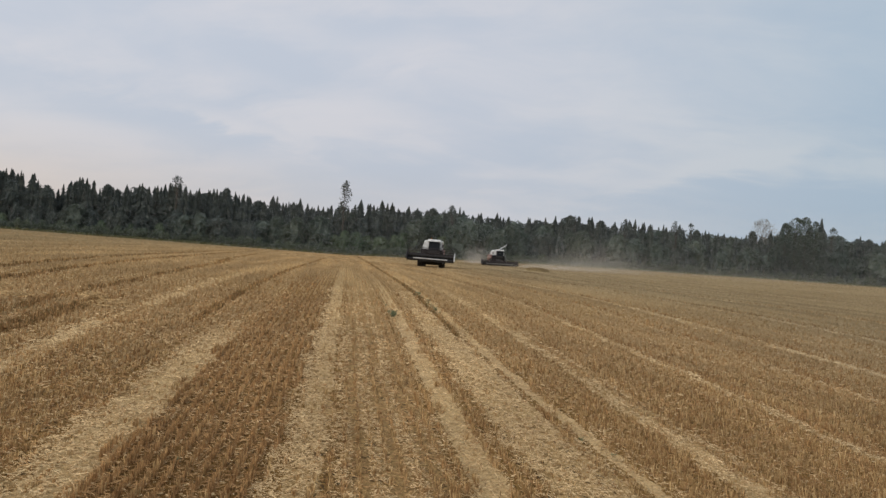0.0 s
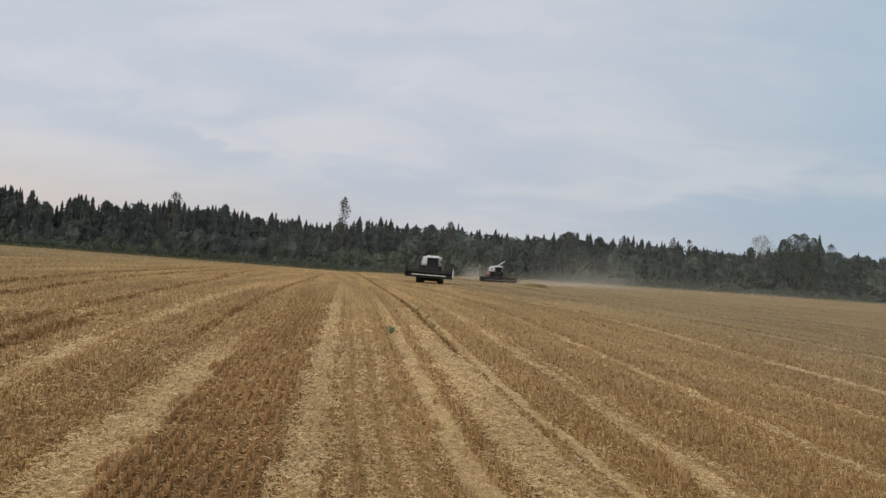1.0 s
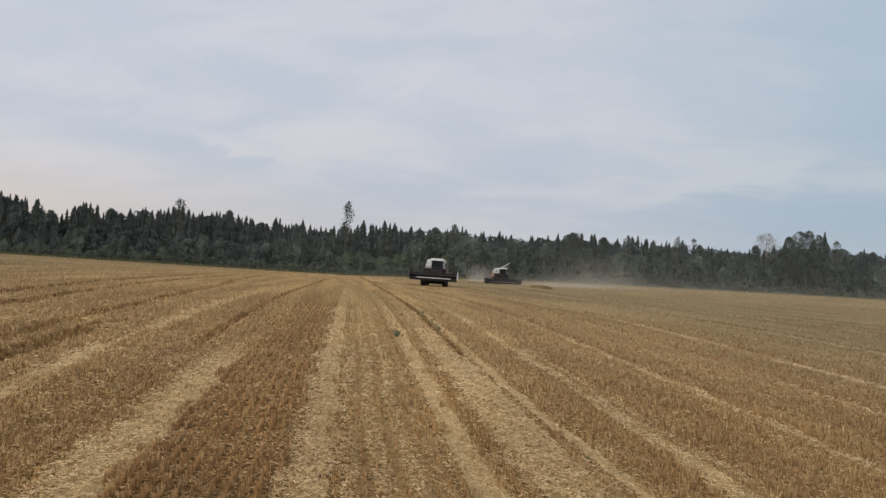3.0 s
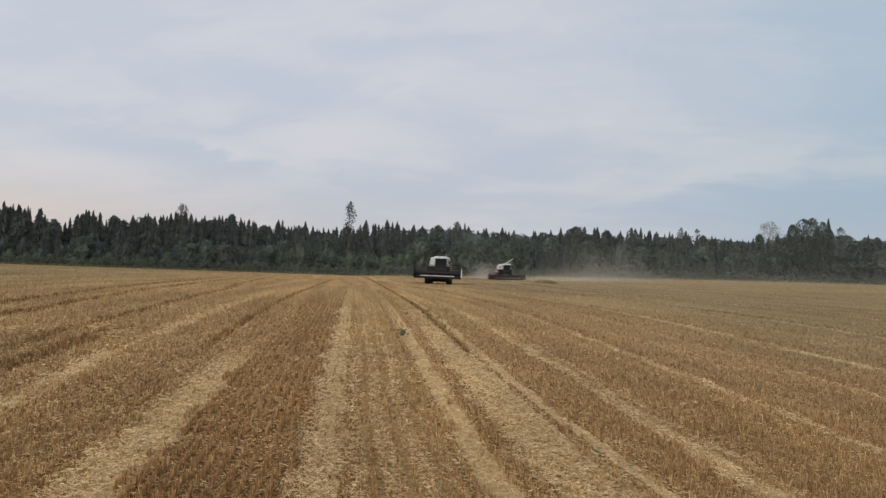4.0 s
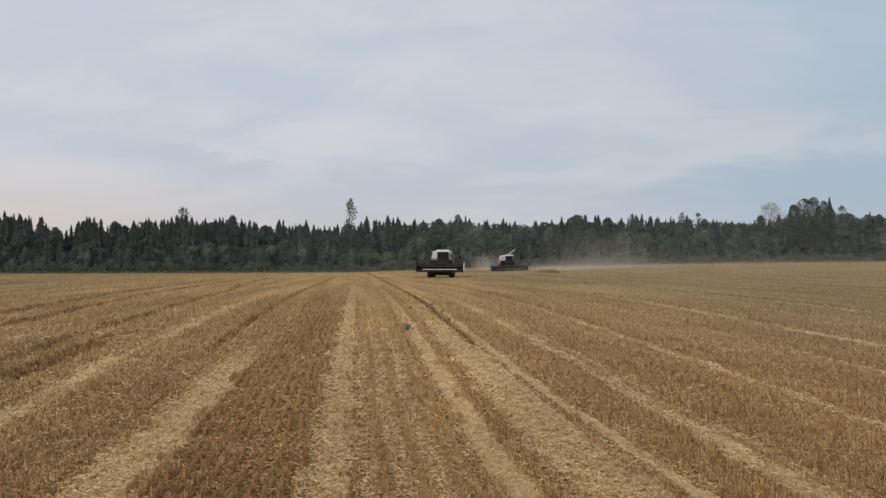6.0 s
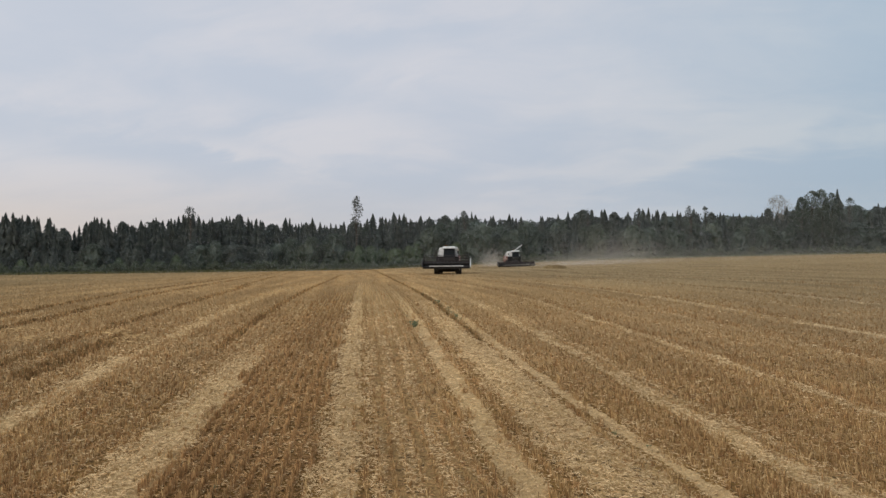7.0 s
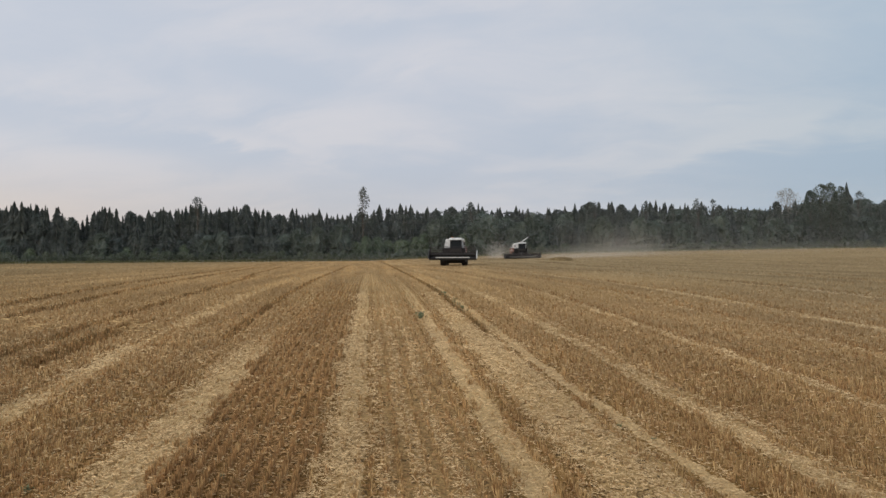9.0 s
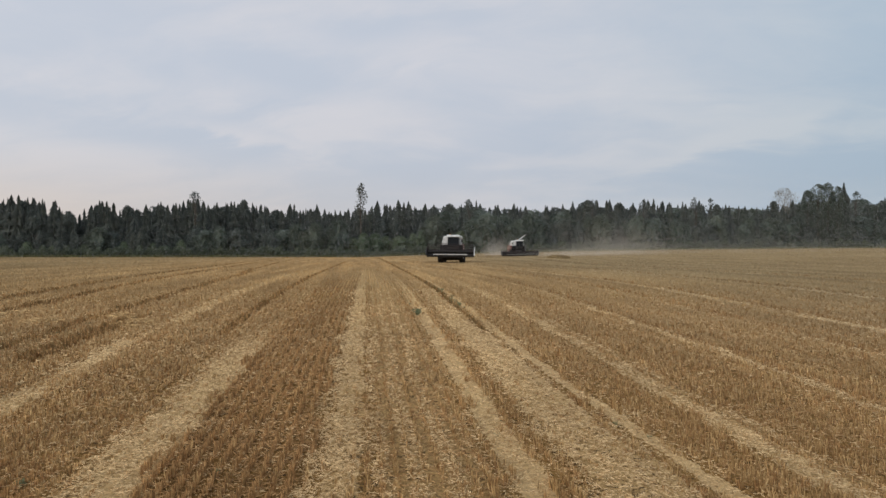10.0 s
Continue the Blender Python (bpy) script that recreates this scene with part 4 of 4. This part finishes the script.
def combine(label, raised, header_half, body_mat, shield, lift, clear, bar_mat):
    """A combine that faces -y: cutting header ahead, cab, grain tank, straw hood at the rear."""
    c = new("combine_harvester")
    tagged(c, label, "combine harvester", group="combines on the field")
    # chassis and body
    solid("body", lambda bm: side_shape(bm, [(-0.4, 1.15), (-0.4, 2.15), (0.2, 2.45), (5.6, 2.55), (6.3, 2.35), (6.5, 1.55), (5.6, 1.2), (4.6, 0.95), (1.6, 0.75)], -1.42, 1.42, 0.04), body_mat, c, "dusty red sheet-metal body" if shield else "faded dusty red sheet-metal body")
    for s in (-1, 1):
        panel = solid("side_panel", lambda bm: side_shape(bm, [(0.4, 1.75), (0.4, 2.42), (5.4, 2.50), (6.1, 2.32), (6.1, 1.85)], s * 1.425, s * 1.475, 0.012), body_mat, c)
        solid("stripe", lambda bm: box(bm, s * 1.477 - 0.006, s * 1.477 + 0.006, 0.5, 5.9, 1.90, 1.97, 0), M_WHITE, panel, "pale stripe along the side")
        for k in range(6):
            solid("emblem_bar", lambda bm: box(bm, s * 1.48 - 0.006, s * 1.48 + 0.006, 2.2 + k * 0.24, 2.36 + k * 0.24, 2.10, 2.27, 0), M_WHITE, panel)
        solid("lower_panel", lambda bm: side_shape(bm, [(1.75, 0.85), (1.75, 1.70), (4.4, 1.72), (4.4, 1.1)], s * 1.425, s * 1.465, 0.012), body_mat, c)
        solid("belt_guard", lambda bm: side_shape(bm, [(0.75, 1.0), (0.9, 1.68), (1.6, 1.66), (1.65, 0.9)], s * 1.43, s * 1.50, 0.02), M_DARK, c)
    hood = solid("straw_hood", lambda bm: side_shape(bm, [(5.6, 1.2), (5.6, 2.35), (6.5, 2.30), (6.95, 1.85), (6.9, 1.15), (6.4, 0.8)], -1.05, 1.05, 0.04), body_mat, c)
    solid("rear_plate", lambda bm: box(bm, -0.95, 0.95, 6.86, 6.93, 1.25, 1.75, 0.02), M_STEEL, hood, "pale grey rear plate")

    def triangle(bm):
        vs = [bm.verts.new(p) for p in ((-0.2, 6.96, 1.4), (0.2, 6.96, 1.4), (0, 6.96, 1.72), (-0.2, 6.94, 1.4), (0.2, 6.94, 1.4), (0, 6.94, 1.72))]
        for q in ((0, 1, 2), (5, 4, 3), (0, 3, 4, 1), (1, 4, 5, 2), (2, 5, 3, 0)):
            bm.faces.new([vs[i] for i in q])
    solid("warning_triangle", triangle, M_AMBER, hood)
    solid("chopper", lambda bm: box(bm, -0.95, 0.95, 5.9, 6.7, 0.72, 1.2, 0.05), M_DARK, c)
    # grain tank and engine deck
    tank = solid("grain_tank", lambda bm: box(bm, -1.16, 1.12, 0.55, 3.4, 2.50, 3.35, 0.06), M_WHITE, c, "white grain tank")
    solid("tank_rim", lambda bm: box(bm, -1.12, 1.08, 0.6, 3.3, 3.35, 3.62, 0.05, (0.22, -0.22, 0.2, -0.25)), M_WHITE, tank)
    for k in range(5):
        for s in (-1, 1):
            solid("rib", lambda bm: box(bm, s * 1.14 - 0.04, s * 1.14 + 0.04, 0.75 + k * 0.6, 0.83 + k * 0.6, 2.58, 3.28, 0.01), M_WHITE, tank)
    deck = solid("engine_cover", lambda bm: side_shape(bm, [(3.45, 2.5), (3.45, 3.15), (4.9, 3.1), (5.5, 2.75), (5.5, 2.52)], -1.2, 1.2, 0.05), M_WHITE, c, "white engine cover")
    solid("air_screen", lambda bm: box(bm, -1.24, -1.19, 3.7, 4.7, 2.62, 3.02, 0.02), M_DARK, deck)
    for k in range(5):
        solid("louvre", lambda bm: box(bm, 1.19, 1.24, 3.7, 4.8, 2.62 + k * 0.09, 2.67 + k * 0.09, 0.01), M_DARK, deck)
    solid("exhaust", lambda bm: (rod(bm, (0.7, 4.2, 3.0), (0.7, 4.2, 3.55), 0.07), rod(bm, (0.7, 4.2, 3.5), (0.7, 4.35, 3.68), 0.06)), M_DARK, c)
    solid("air_intake", lambda bm: (rod(bm, (-0.6, 4.0, 3.0), (-0.6, 4.0, 3.45), 0.09), rod(bm, (-0.6, 4.0, 3.42), (-0.6, 4.0, 3.6), 0.19, 0.15, 12)), M_DARK, c)
    # cab
    cab = solid("cab", lambda bm: box(bm, -0.95, 0.95, -1.1, 0.5, 1.85, 2.25, 0.05), M_DARK, c, "dark cab base")
    for x, y in ((-0.92, -1.12), (0.92, -1.12), (-0.92, 0.45), (0.92, 0.45)):
        solid("pillar", lambda bm: rod(bm, (x, y, 2.2), (x * 0.94, y + (0.12 if y < 0 else 0), 3.45), 0.05), M_DARK, cab)
    solid("windscreen", lambda bm: side_shape(bm, [(-1.16, 2.25), (-1.14, 2.25), (-1.01, 3.42), (-1.03, 3.42)], -0.86, 0.86, 0), M_GLASS, cab, "dark windscreen glass")
    for s in (-1, 1):
        solid("side_window", lambda bm: side_shape(bm, [(-1.06, 2.28), (0.40, 2.28), (0.40, 3.40), (-0.94, 3.40)], s * 0.90, s * 0.92, 0), M_GLASS, cab, "dark side window")
    solid("rear_wall", lambda bm: box(bm, -0.88, 0.88, 0.42, 0.50, 2.2, 3.45, 0.02), M_DARK, cab)
    solid("seat", lambda bm: (box(bm, -0.28, 0.28, -0.35, 0.15, 2.25, 2.60, 0.05), box(bm, -0.28, 0.28, 0.10, 0.25, 2.55, 3.20, 0.05)), M_DARK, cab)
    roof = solid("cab_roof", lambda bm: box(bm, -1.15, 1.15, -1.36, 0.65, 3.42, 3.72, 0.08, (0.12, -0.12, 0.12, -0.05)), M_WHITE, cab, "white cab roof")
    for x in (-0.8, -0.45, 0.45, 0.8):
        solid("work_light", lambda bm: rod(bm, (x, -1.30, 3.52), (x, -1.22, 3.52), 0.08, None, 10), M_STEEL, roof)
    solid("beacon", lambda bm: rod(bm, (-0.55, -0.4, 3.70), (-0.55, -0.4, 3.88), 0.07, 0.05, 10), M_AMBER, roof, "amber beacon lamp")
    cab.matrix_basis = Matrix.Translation((0.27, 0, 0)) @ Matrix.Diagonal((0.78, 1, 1, 1))
    solid("front_panel", lambda bm: box(bm, -1.5, 1.5, -0.52, -0.42, 1.1, 2.42, 0.02), M_BLACK, c, "dark front panel below the cab")
    for s in (-1, 1):
        mirror = solid("mirror", lambda bm: box(bm, s * 1.42 - 0.11, s * 1.42 + 0.11, -1.42, -1.36, 2.72, 3.12, 0.02), M_DARK, c)
        solid("mirror_arm", lambda bm: (rod(bm, (s * 0.95, -1.1, 3.2), (s * 1.42, -1.36, 3.1), 0.018), rod(bm, (s * 0.95, -1.1, 2.6), (s * 1.42, -1.36, 2.75), 0.018)), M_DARK, mirror)
        # shoulders beside the cab, before the tank
    solid("shoulder", lambda bm: box(bm, -1.32, -0.42, -0.25, 0.52, 2.38, 3.58, 0.06, (0.24, 0, 0.12, 0)), M_WHITE, c, "white sheet beside the cab")
    solid("shoulder", lambda bm: box(bm, 1.00, 1.36, -0.15, 0.52, 2.38, 3.30, 0.06, (0, -0.22, 0.12, 0)), M_WHITE, c, "white sheet beside the cab")
    # dark solid added in place of the axle shadow under the body
    solid("under_tray", lambda bm: side_shape(bm, [(-0.3, 0.62), (-0.3, 1.2), (4.0, 1.2), (4.0, 0.55), (2.2, 0.36), (0.4, 0.36)], -1.02, 1.02, 0.03), M_DARK, c, "dark block standing in for shade between the wheels")
    platform = solid("platform", lambda bm: box(bm, -1.6, 1.6, -1.1, 0.1, 1.72, 1.80, 0.01), M_DARK, c)
    ladder = solid("ladder", lambda bm: (rod(bm, (1.62, -0.9, 0.55), (1.5, -0.9, 1.8), 0.03), rod(bm, (1.62, -0.45, 0.55), (1.5, -0.45, 1.8), 0.03)), M_STEEL, c)
    for k in range(4):
        solid("rung", lambda bm: rod(bm, (1.61 - k * 0.03, -0.9, 0.65 + k * 0.3), (1.61 - k * 0.03, -0.45, 0.65 + k * 0.3), 0.025), M_STEEL, ladder)
    solid("handrail", lambda bm: (rod(bm, (1.56, -1.05, 1.8), (1.56, -1.05, 2.75), 0.02), rod(bm, (1.56, 0.05, 1.8), (1.56, 0.05, 2.75), 0.02), rod(bm, (1.56, -1.05, 2.75), (1.56, 0.05, 2.75), 0.02)), M_STEEL, platform)
    # unloading auger: folded back along the tank, or swung up
    if raised:
        auger = solid("unloading_auger", lambda bm: (rod(bm, (0.3, 1.2, 3.0), (0.3, 0.9, 3.75), 0.17, None, 12), rod(bm, (0.2, 0.9, 3.65), (2.3, 1.8, 4.95), 0.10, 0.09, 12)), M_WHITE, c, "white unloading auger swung upwards")
        solid("spout", lambda bm: rod(bm, (2.25, 1.78, 4.92), (2.55, 1.9, 4.75), 0.19, 0.13, 10), M_DARK, auger)
    else:
        auger = solid("unloading_auger", lambda bm: (rod(bm, (1.0, 0.9, 3.0), (1.0, 0.9, 3.55), 0.17, None, 12), rod(bm, (1.2, 0.8, 3.52), (1.15, 4.9, 3.35), 0.16, 0.15, 12)), M_WHITE, c, "white unloading auger folded back")
        solid("spout", lambda bm: rod(bm, (1.15, 4.85, 3.36), (1.13, 5.2, 3.10), 0.18, 0.13, 10), M_DARK, auger)
    # axles and wheels
    solid("front_axle", lambda bm: box(bm, -1.3, 1.3, 0.15, 0.55, 0.62, 0.98, 0.04), M_DARK, c)
    solid("rear_axle", lambda bm: box(bm, -1.05, 1.05, 4.25, 4.5, 0.42, 0.72, 0.03), M_DARK, c)
    for s in (-1, 1):
        wheel(c, s * 1.42, 0.35, 0.82, 0.80, 28)
        wheel(c, s * 1.15, 4.38, 0.52, 0.42, 22)
    # feeder house and header
    solid("feeder_house", lambda bm: side_shape(bm, [(0.3, 1.35), (0.3, 1.85), (-1.5, 1.35), (-1.9, 0.85), (-1.6, 0.6)], -0.62, 0.62, 0.03), M_DARK, c)
    w = header_half
    header = solid("header", lambda bm: side_shape(bm, [(-1.75, 0.72), (-1.70, 1.30), (-1.78, 1.33), (-1.95, 0.95), (-2.35, 0.78), (-3.05, 0.70), (-3.08, 0.62), (-2.2, 0.60)], -w, w, 0.02), M_BLACK, c, "dark grain cutting header")
    solid("back_frame", lambda bm: (box(bm, -w, w, -1.78, -1.62, 1.28, 1.40, 0.02), box(bm, -w, w, -1.72, -1.60, 0.60, 0.74, 0.02)), M_REDDARK, header, "dull red header frame")
    solid("cutter_bar", lambda bm: box(bm, -w * 0.72, w * 0.72, -3.18, -3.02, 0.68, 0.80, 0.01), bar_mat, header, "worn bright cutter bar" if shield else "dusty cutter bar")
    solid("skid_plate", lambda bm: side_shape(bm, [(-3.02, 0.40), (-3.10, 0.66), (-2.2, 0.62), (-1.9, 0.44)], -w, w, 0.02), M_BLACK, header)

    def screw(bm):
        rod(bm, (-w + 0.1, -2.25, 1.08), (w - 0.1, -2.25, 1.08), 0.15, None, 12)
        turns = int(w * 2 / 0.5)
        for k in range(turns):
            for j in range(8):
                t0, t1 = 2 * math.pi * j / 8, 2 * math.pi * (j + 1) / 8
                x = -w + 0.2 + (k + j / 8) * (2 * w - 0.4) / turns
                x2 = -w + 0.2 + (k + (j + 1) / 8) * (2 * w - 0.4) / turns
                q = [bm.verts.new((xx, -2.25 + math.cos(t) * r, 1.08 + math.sin(t) * r)) for xx, t, r in ((x, t0, 0.14), (x, t0, 0.30), (x2, t1, 0.30), (x2, t1, 0.14))]
                bm.faces.new(q)
    solid("feed_screw", screw, M_DARK, header)
    reel = solid("reel", lambda bm: rod(bm, (-w + 0.12, -2.85, lift), (w - 0.12, -2.85, lift), 0.06, None, 10), M_REDDARK, header, "dull red tined reel")
    for k in range(6):
        t = math.pi / 6 + k * math.pi / 3
        y, z = -2.85 + 0.42 * math.cos(t), lift + 0.42 * math.sin(t)
        solid("bat", lambda bm: rod(bm, (-w + 0.12, y, z), (w - 0.12, y, z), 0.032, None, 6), M_REDDARK, reel)

    for x in (-w + 0.14, -w * 0.34, w * 0.34, w - 0.14):
        def spider(bm):
            for k in range(6):
                t = math.pi / 6 + k * math.pi / 3
                rod(bm, (x, -2.85, lift), (x, -2.85 + 0.42 * math.cos(t), lift + 0.42 * math.sin(t)), 0.03, None, 5)
        solid("spider", spider, M_REDDARK, reel)
    for s in (-1, 1):
        outline = [(-1.65, 0.62), (-1.65, 1.60), (-2.5, 1.72), (-3.1, 1.35), (-3.95, 0.72), (-3.9, 0.60)]
        end = solid("end_shield", lambda bm: side_shape(bm, outline, s * w, s * (w + 0.10), 0.02), M_WHITE if s > 0 and shield else M_DARK, header, "white end shield" if s > 0 and shield else "")
        solid("shield_band", lambda bm: side_shape(bm, [(-1.7, 1.02), (-1.7, 1.20), (-2.6, 1.28), (-3.2, 0.98), (-2.6, 1.10)], s * (w + 0.102), s * (w + 0.115), 0), M_DARK, end)
        solid("reel_arm", lambda bm: (rod(bm, (s * (w - 0.03), -1.7, 1.62), (s * (w - 0.03), -2.9, lift), 0.055, None, 6), rod(bm, (s * (w - 0.03), -1.8, 1.2), (s * (w - 0.03), -2.3, 1.58), 0.035, None, 6)), M_DARK, header)
    header.location.z = clear
    return c


red = combine("red and white combine harvester with dark header facing the camera", False, 3.05, M_RED, True, 1.68, 0.40, M_BARE)
RX, RY = 11.5, 96.5
red.matrix_basis = pose(RX, RY, gz(RX, RY) - 0.03, 0, 0.3, -10) @ Matrix.Scale(1.03, 4)
second = combine("white-topped faded red combine harvester with raised auger cutting near the forest", True, 4.0, M_FADED, False, 1.22, -0.28, M_STEEL)
SX, SY = 34.0, 158.0
second.matrix_basis = pose(SX, SY, gz(SX, SY) - 0.03, 0, -1.0, -2)


# ---- uncut grain, dust, weeds ----
def build_uncut():
    n = 3500
    a, q = rng.uniform(0, 2 * np.pi, n), np.sqrt(rng.uniform(0, 1, n))
    x, y = 34.6 + 1.7 * q * np.cos(a), 126 + 5 * q * np.sin(a)
    V, F = stalks(x, y, rng.uniform(0.35, 0.6, n) * (1.05 - 0.5 * q ** 3), rng.uniform(0.03, 0.06, n), 0.3, False)
    tagged(new("uncut_grain", mesh_of("uncut_grain", V, F, M_GOLD)), "small patch of standing uncut brown grain", "grain", kind="stuff")


def motes(P, size):
    n = len(P)
    return (P[:, None] + rng.normal(0, size, (n, 3, 3))).reshape(-1, 3), np.arange(n * 3).reshape(-1, 3)


def build_dust_and_haze():
    """Fine chaff and dust that hangs behind the machines, and motes added as haze before the forest edge."""
    clouds = [(44, 150, 0.0, 5.0, 6.0, 0.9, 18000), (57, 158, 0.0, 6.5, 8.0, 3.1, 60000), (88, 165, 0.0, 26.0, 10.0, 2.2, 36000), (30.4, 165, 0.2, 1.7, 3.0, 1.8, 21000)]
    pts = []
    for x, y, z, sx, sy, sz, n in clouds:
        px, py = rng.normal(x, sx, n), rng.normal(y, sy, n)
        pts.append(np.stack([px, py, ground_z(px, py) + z + np.abs(rng.normal(0, sz, n)) + 0.05], 1))
    V, F = motes(np.concatenate(pts), 0.021)
    tagged(new("dust_cloud", mesh_of("dust_cloud", V, F, M_DUST)), "thin tan harvest dust drifting low over the field", "dust", kind="stuff")
    # a veil of motes added to lift the forest's darks like air haze
    n = 450000
    px, py = rng.uniform(-150, 225, n), rng.uniform(190, 252, n)
    thick = 0.28 + 0.54 * step01(-80, 25, px) + 0.18 * step01(60, 140, px)
    keep = rng.uniform(0, 1, n) < thick
    px, py = px[keep], py[keep]
    pz = ground_z(px, py) + 0.2 + 24 * rng.uniform(0, 1, len(px)) ** 1.35
    V, F = motes(np.stack([px, py, pz], 1), 0.030)
    tagged(new("dust_cloud", mesh_of("dust_cloud", V, F, M_HAZE)), "faint grey dust motes imitating haze before the forest edge", "dust", kind="stuff")


def weed(seed, h, n):
    """A leafy weed: a few stems with narrow folded leaves."""
    r = np.random.default_rng(seed)
    root = new("weed")
    stems, pts = [], []
    for i in range(max(3, n // 8)):
        a, reach = r.uniform(0, 2 * math.pi), h * r.uniform(0.1, 0.6)
        tip = Vector((math.cos(a) * reach, math.sin(a) * reach, h * r.uniform(0.5, 1.0)))
        stems.append(tube([(0, 0, 0), tip * 0.5 + Vector((0, 0, h * 0.1)), tip], [0.008, 0.006, 0.003], 4))
        for k in np.linspace(0.3, 1.0, 8):
            p = tip * float(k)
            pts.append((p.x + r.normal(0, 0.02), p.y + r.normal(0, 0.02), p.z + 0.02))
    V, F = gather(stems)
    part("stem", mesh_of("stem", V, F, M_WEED, True), root)
    V, F = sprigs(r, np.array(pts), 0.09 * r.uniform(0.6, 1.5, len(pts)), -0.2, 0.6)
    part("leaves", mesh_of("leaves", V, F, M_WEED), root)
    return tagged(root, "small green weed growing among the stubble", "weed", group="weeds in the field"), h


def build_weeds():
    r = random.Random(3)
    used = set()
    kinds = [weed(200 + i, h, n) for i, (h, n) in enumerate(((0.30, 40), (0.22, 32), (0.36, 48)))]
    spots = [(1.47, 20.5, 0.26), (1.52, 20.9, 0.20), (1.40, 21.4, 0.16), (1.60, 8.6, 0.07), (1.75, 9.2, 0.07), (-1.5, 7.4, 0.09), (-3.3, 7.2, 0.10), (3.4, 8.3, 0.07), (3.2, 8.9, 0.08), (-1.2, 6.6, 0.09)]
    spots += [(3.02 + r.uniform(-0.16, 0.16), r.uniform(22, 31), r.uniform(0.06, 0.15)) for _ in range(46)]
    spots += [(1.5 + r.uniform(-0.2, 0.2), r.uniform(22, 30), r.uniform(0.06, 0.11)) for _ in range(8)]
    spots += [(-6.3 + r.uniform(-1.2, 0.8), 18.6 + r.uniform(-1.2, 0.8), r.uniform(0.06, 0.13)) for _ in range(12)]
    for x, y, h in spots:
        c = place(kinds[r.randrange(3)], used, x, y, h, r.uniform(0, 360), "weeds in the field")
        c.location.z += 0.045


def loose_straw(x, y, wide, high):
    """A low heap of loose straw pieces."""
    n = int(260 * wide)
    a, q = rng.uniform(0, 2 * np.pi, n), np.sqrt(rng.uniform(0, 1, n)) * wide
    px, py = x + q * np.cos(a) * 1.3, y + q * np.sin(a)
    V, F = lying(px, py, rng.uniform(0.08, 0.25, n), rng.uniform(0.010, 0.022, n))
    V = V.reshape(n, 6, 3)
    V[:, :, 2] += (high * (1 - (q / wide) ** 2) * rng.uniform(0.3, 1.0, n))[:, None]
    V = V.reshape(-1, 3) - np.array([x, y, gz(x, y)])
    ob = new("loose_straw", mesh_of("loose_straw", V, F, M_GOLD))
    ob.location = (x, y, gz(x, y))
    tagged(ob, "low pale heap of loose straw on the stubble", "straw", kind="stuff")


build_uncut()
for x, y, wide, high in ((-5.9, 18.9, 0.55, 0.18), (-8.4, 19.4, 0.5, 0.16), (-9.9, 21.5, 0.6, 0.15), (-6.8, 20.6, 0.4, 0.12)):
    loose_straw(x, y, wide, high)
build_dust_and_haze()
build_weeds()
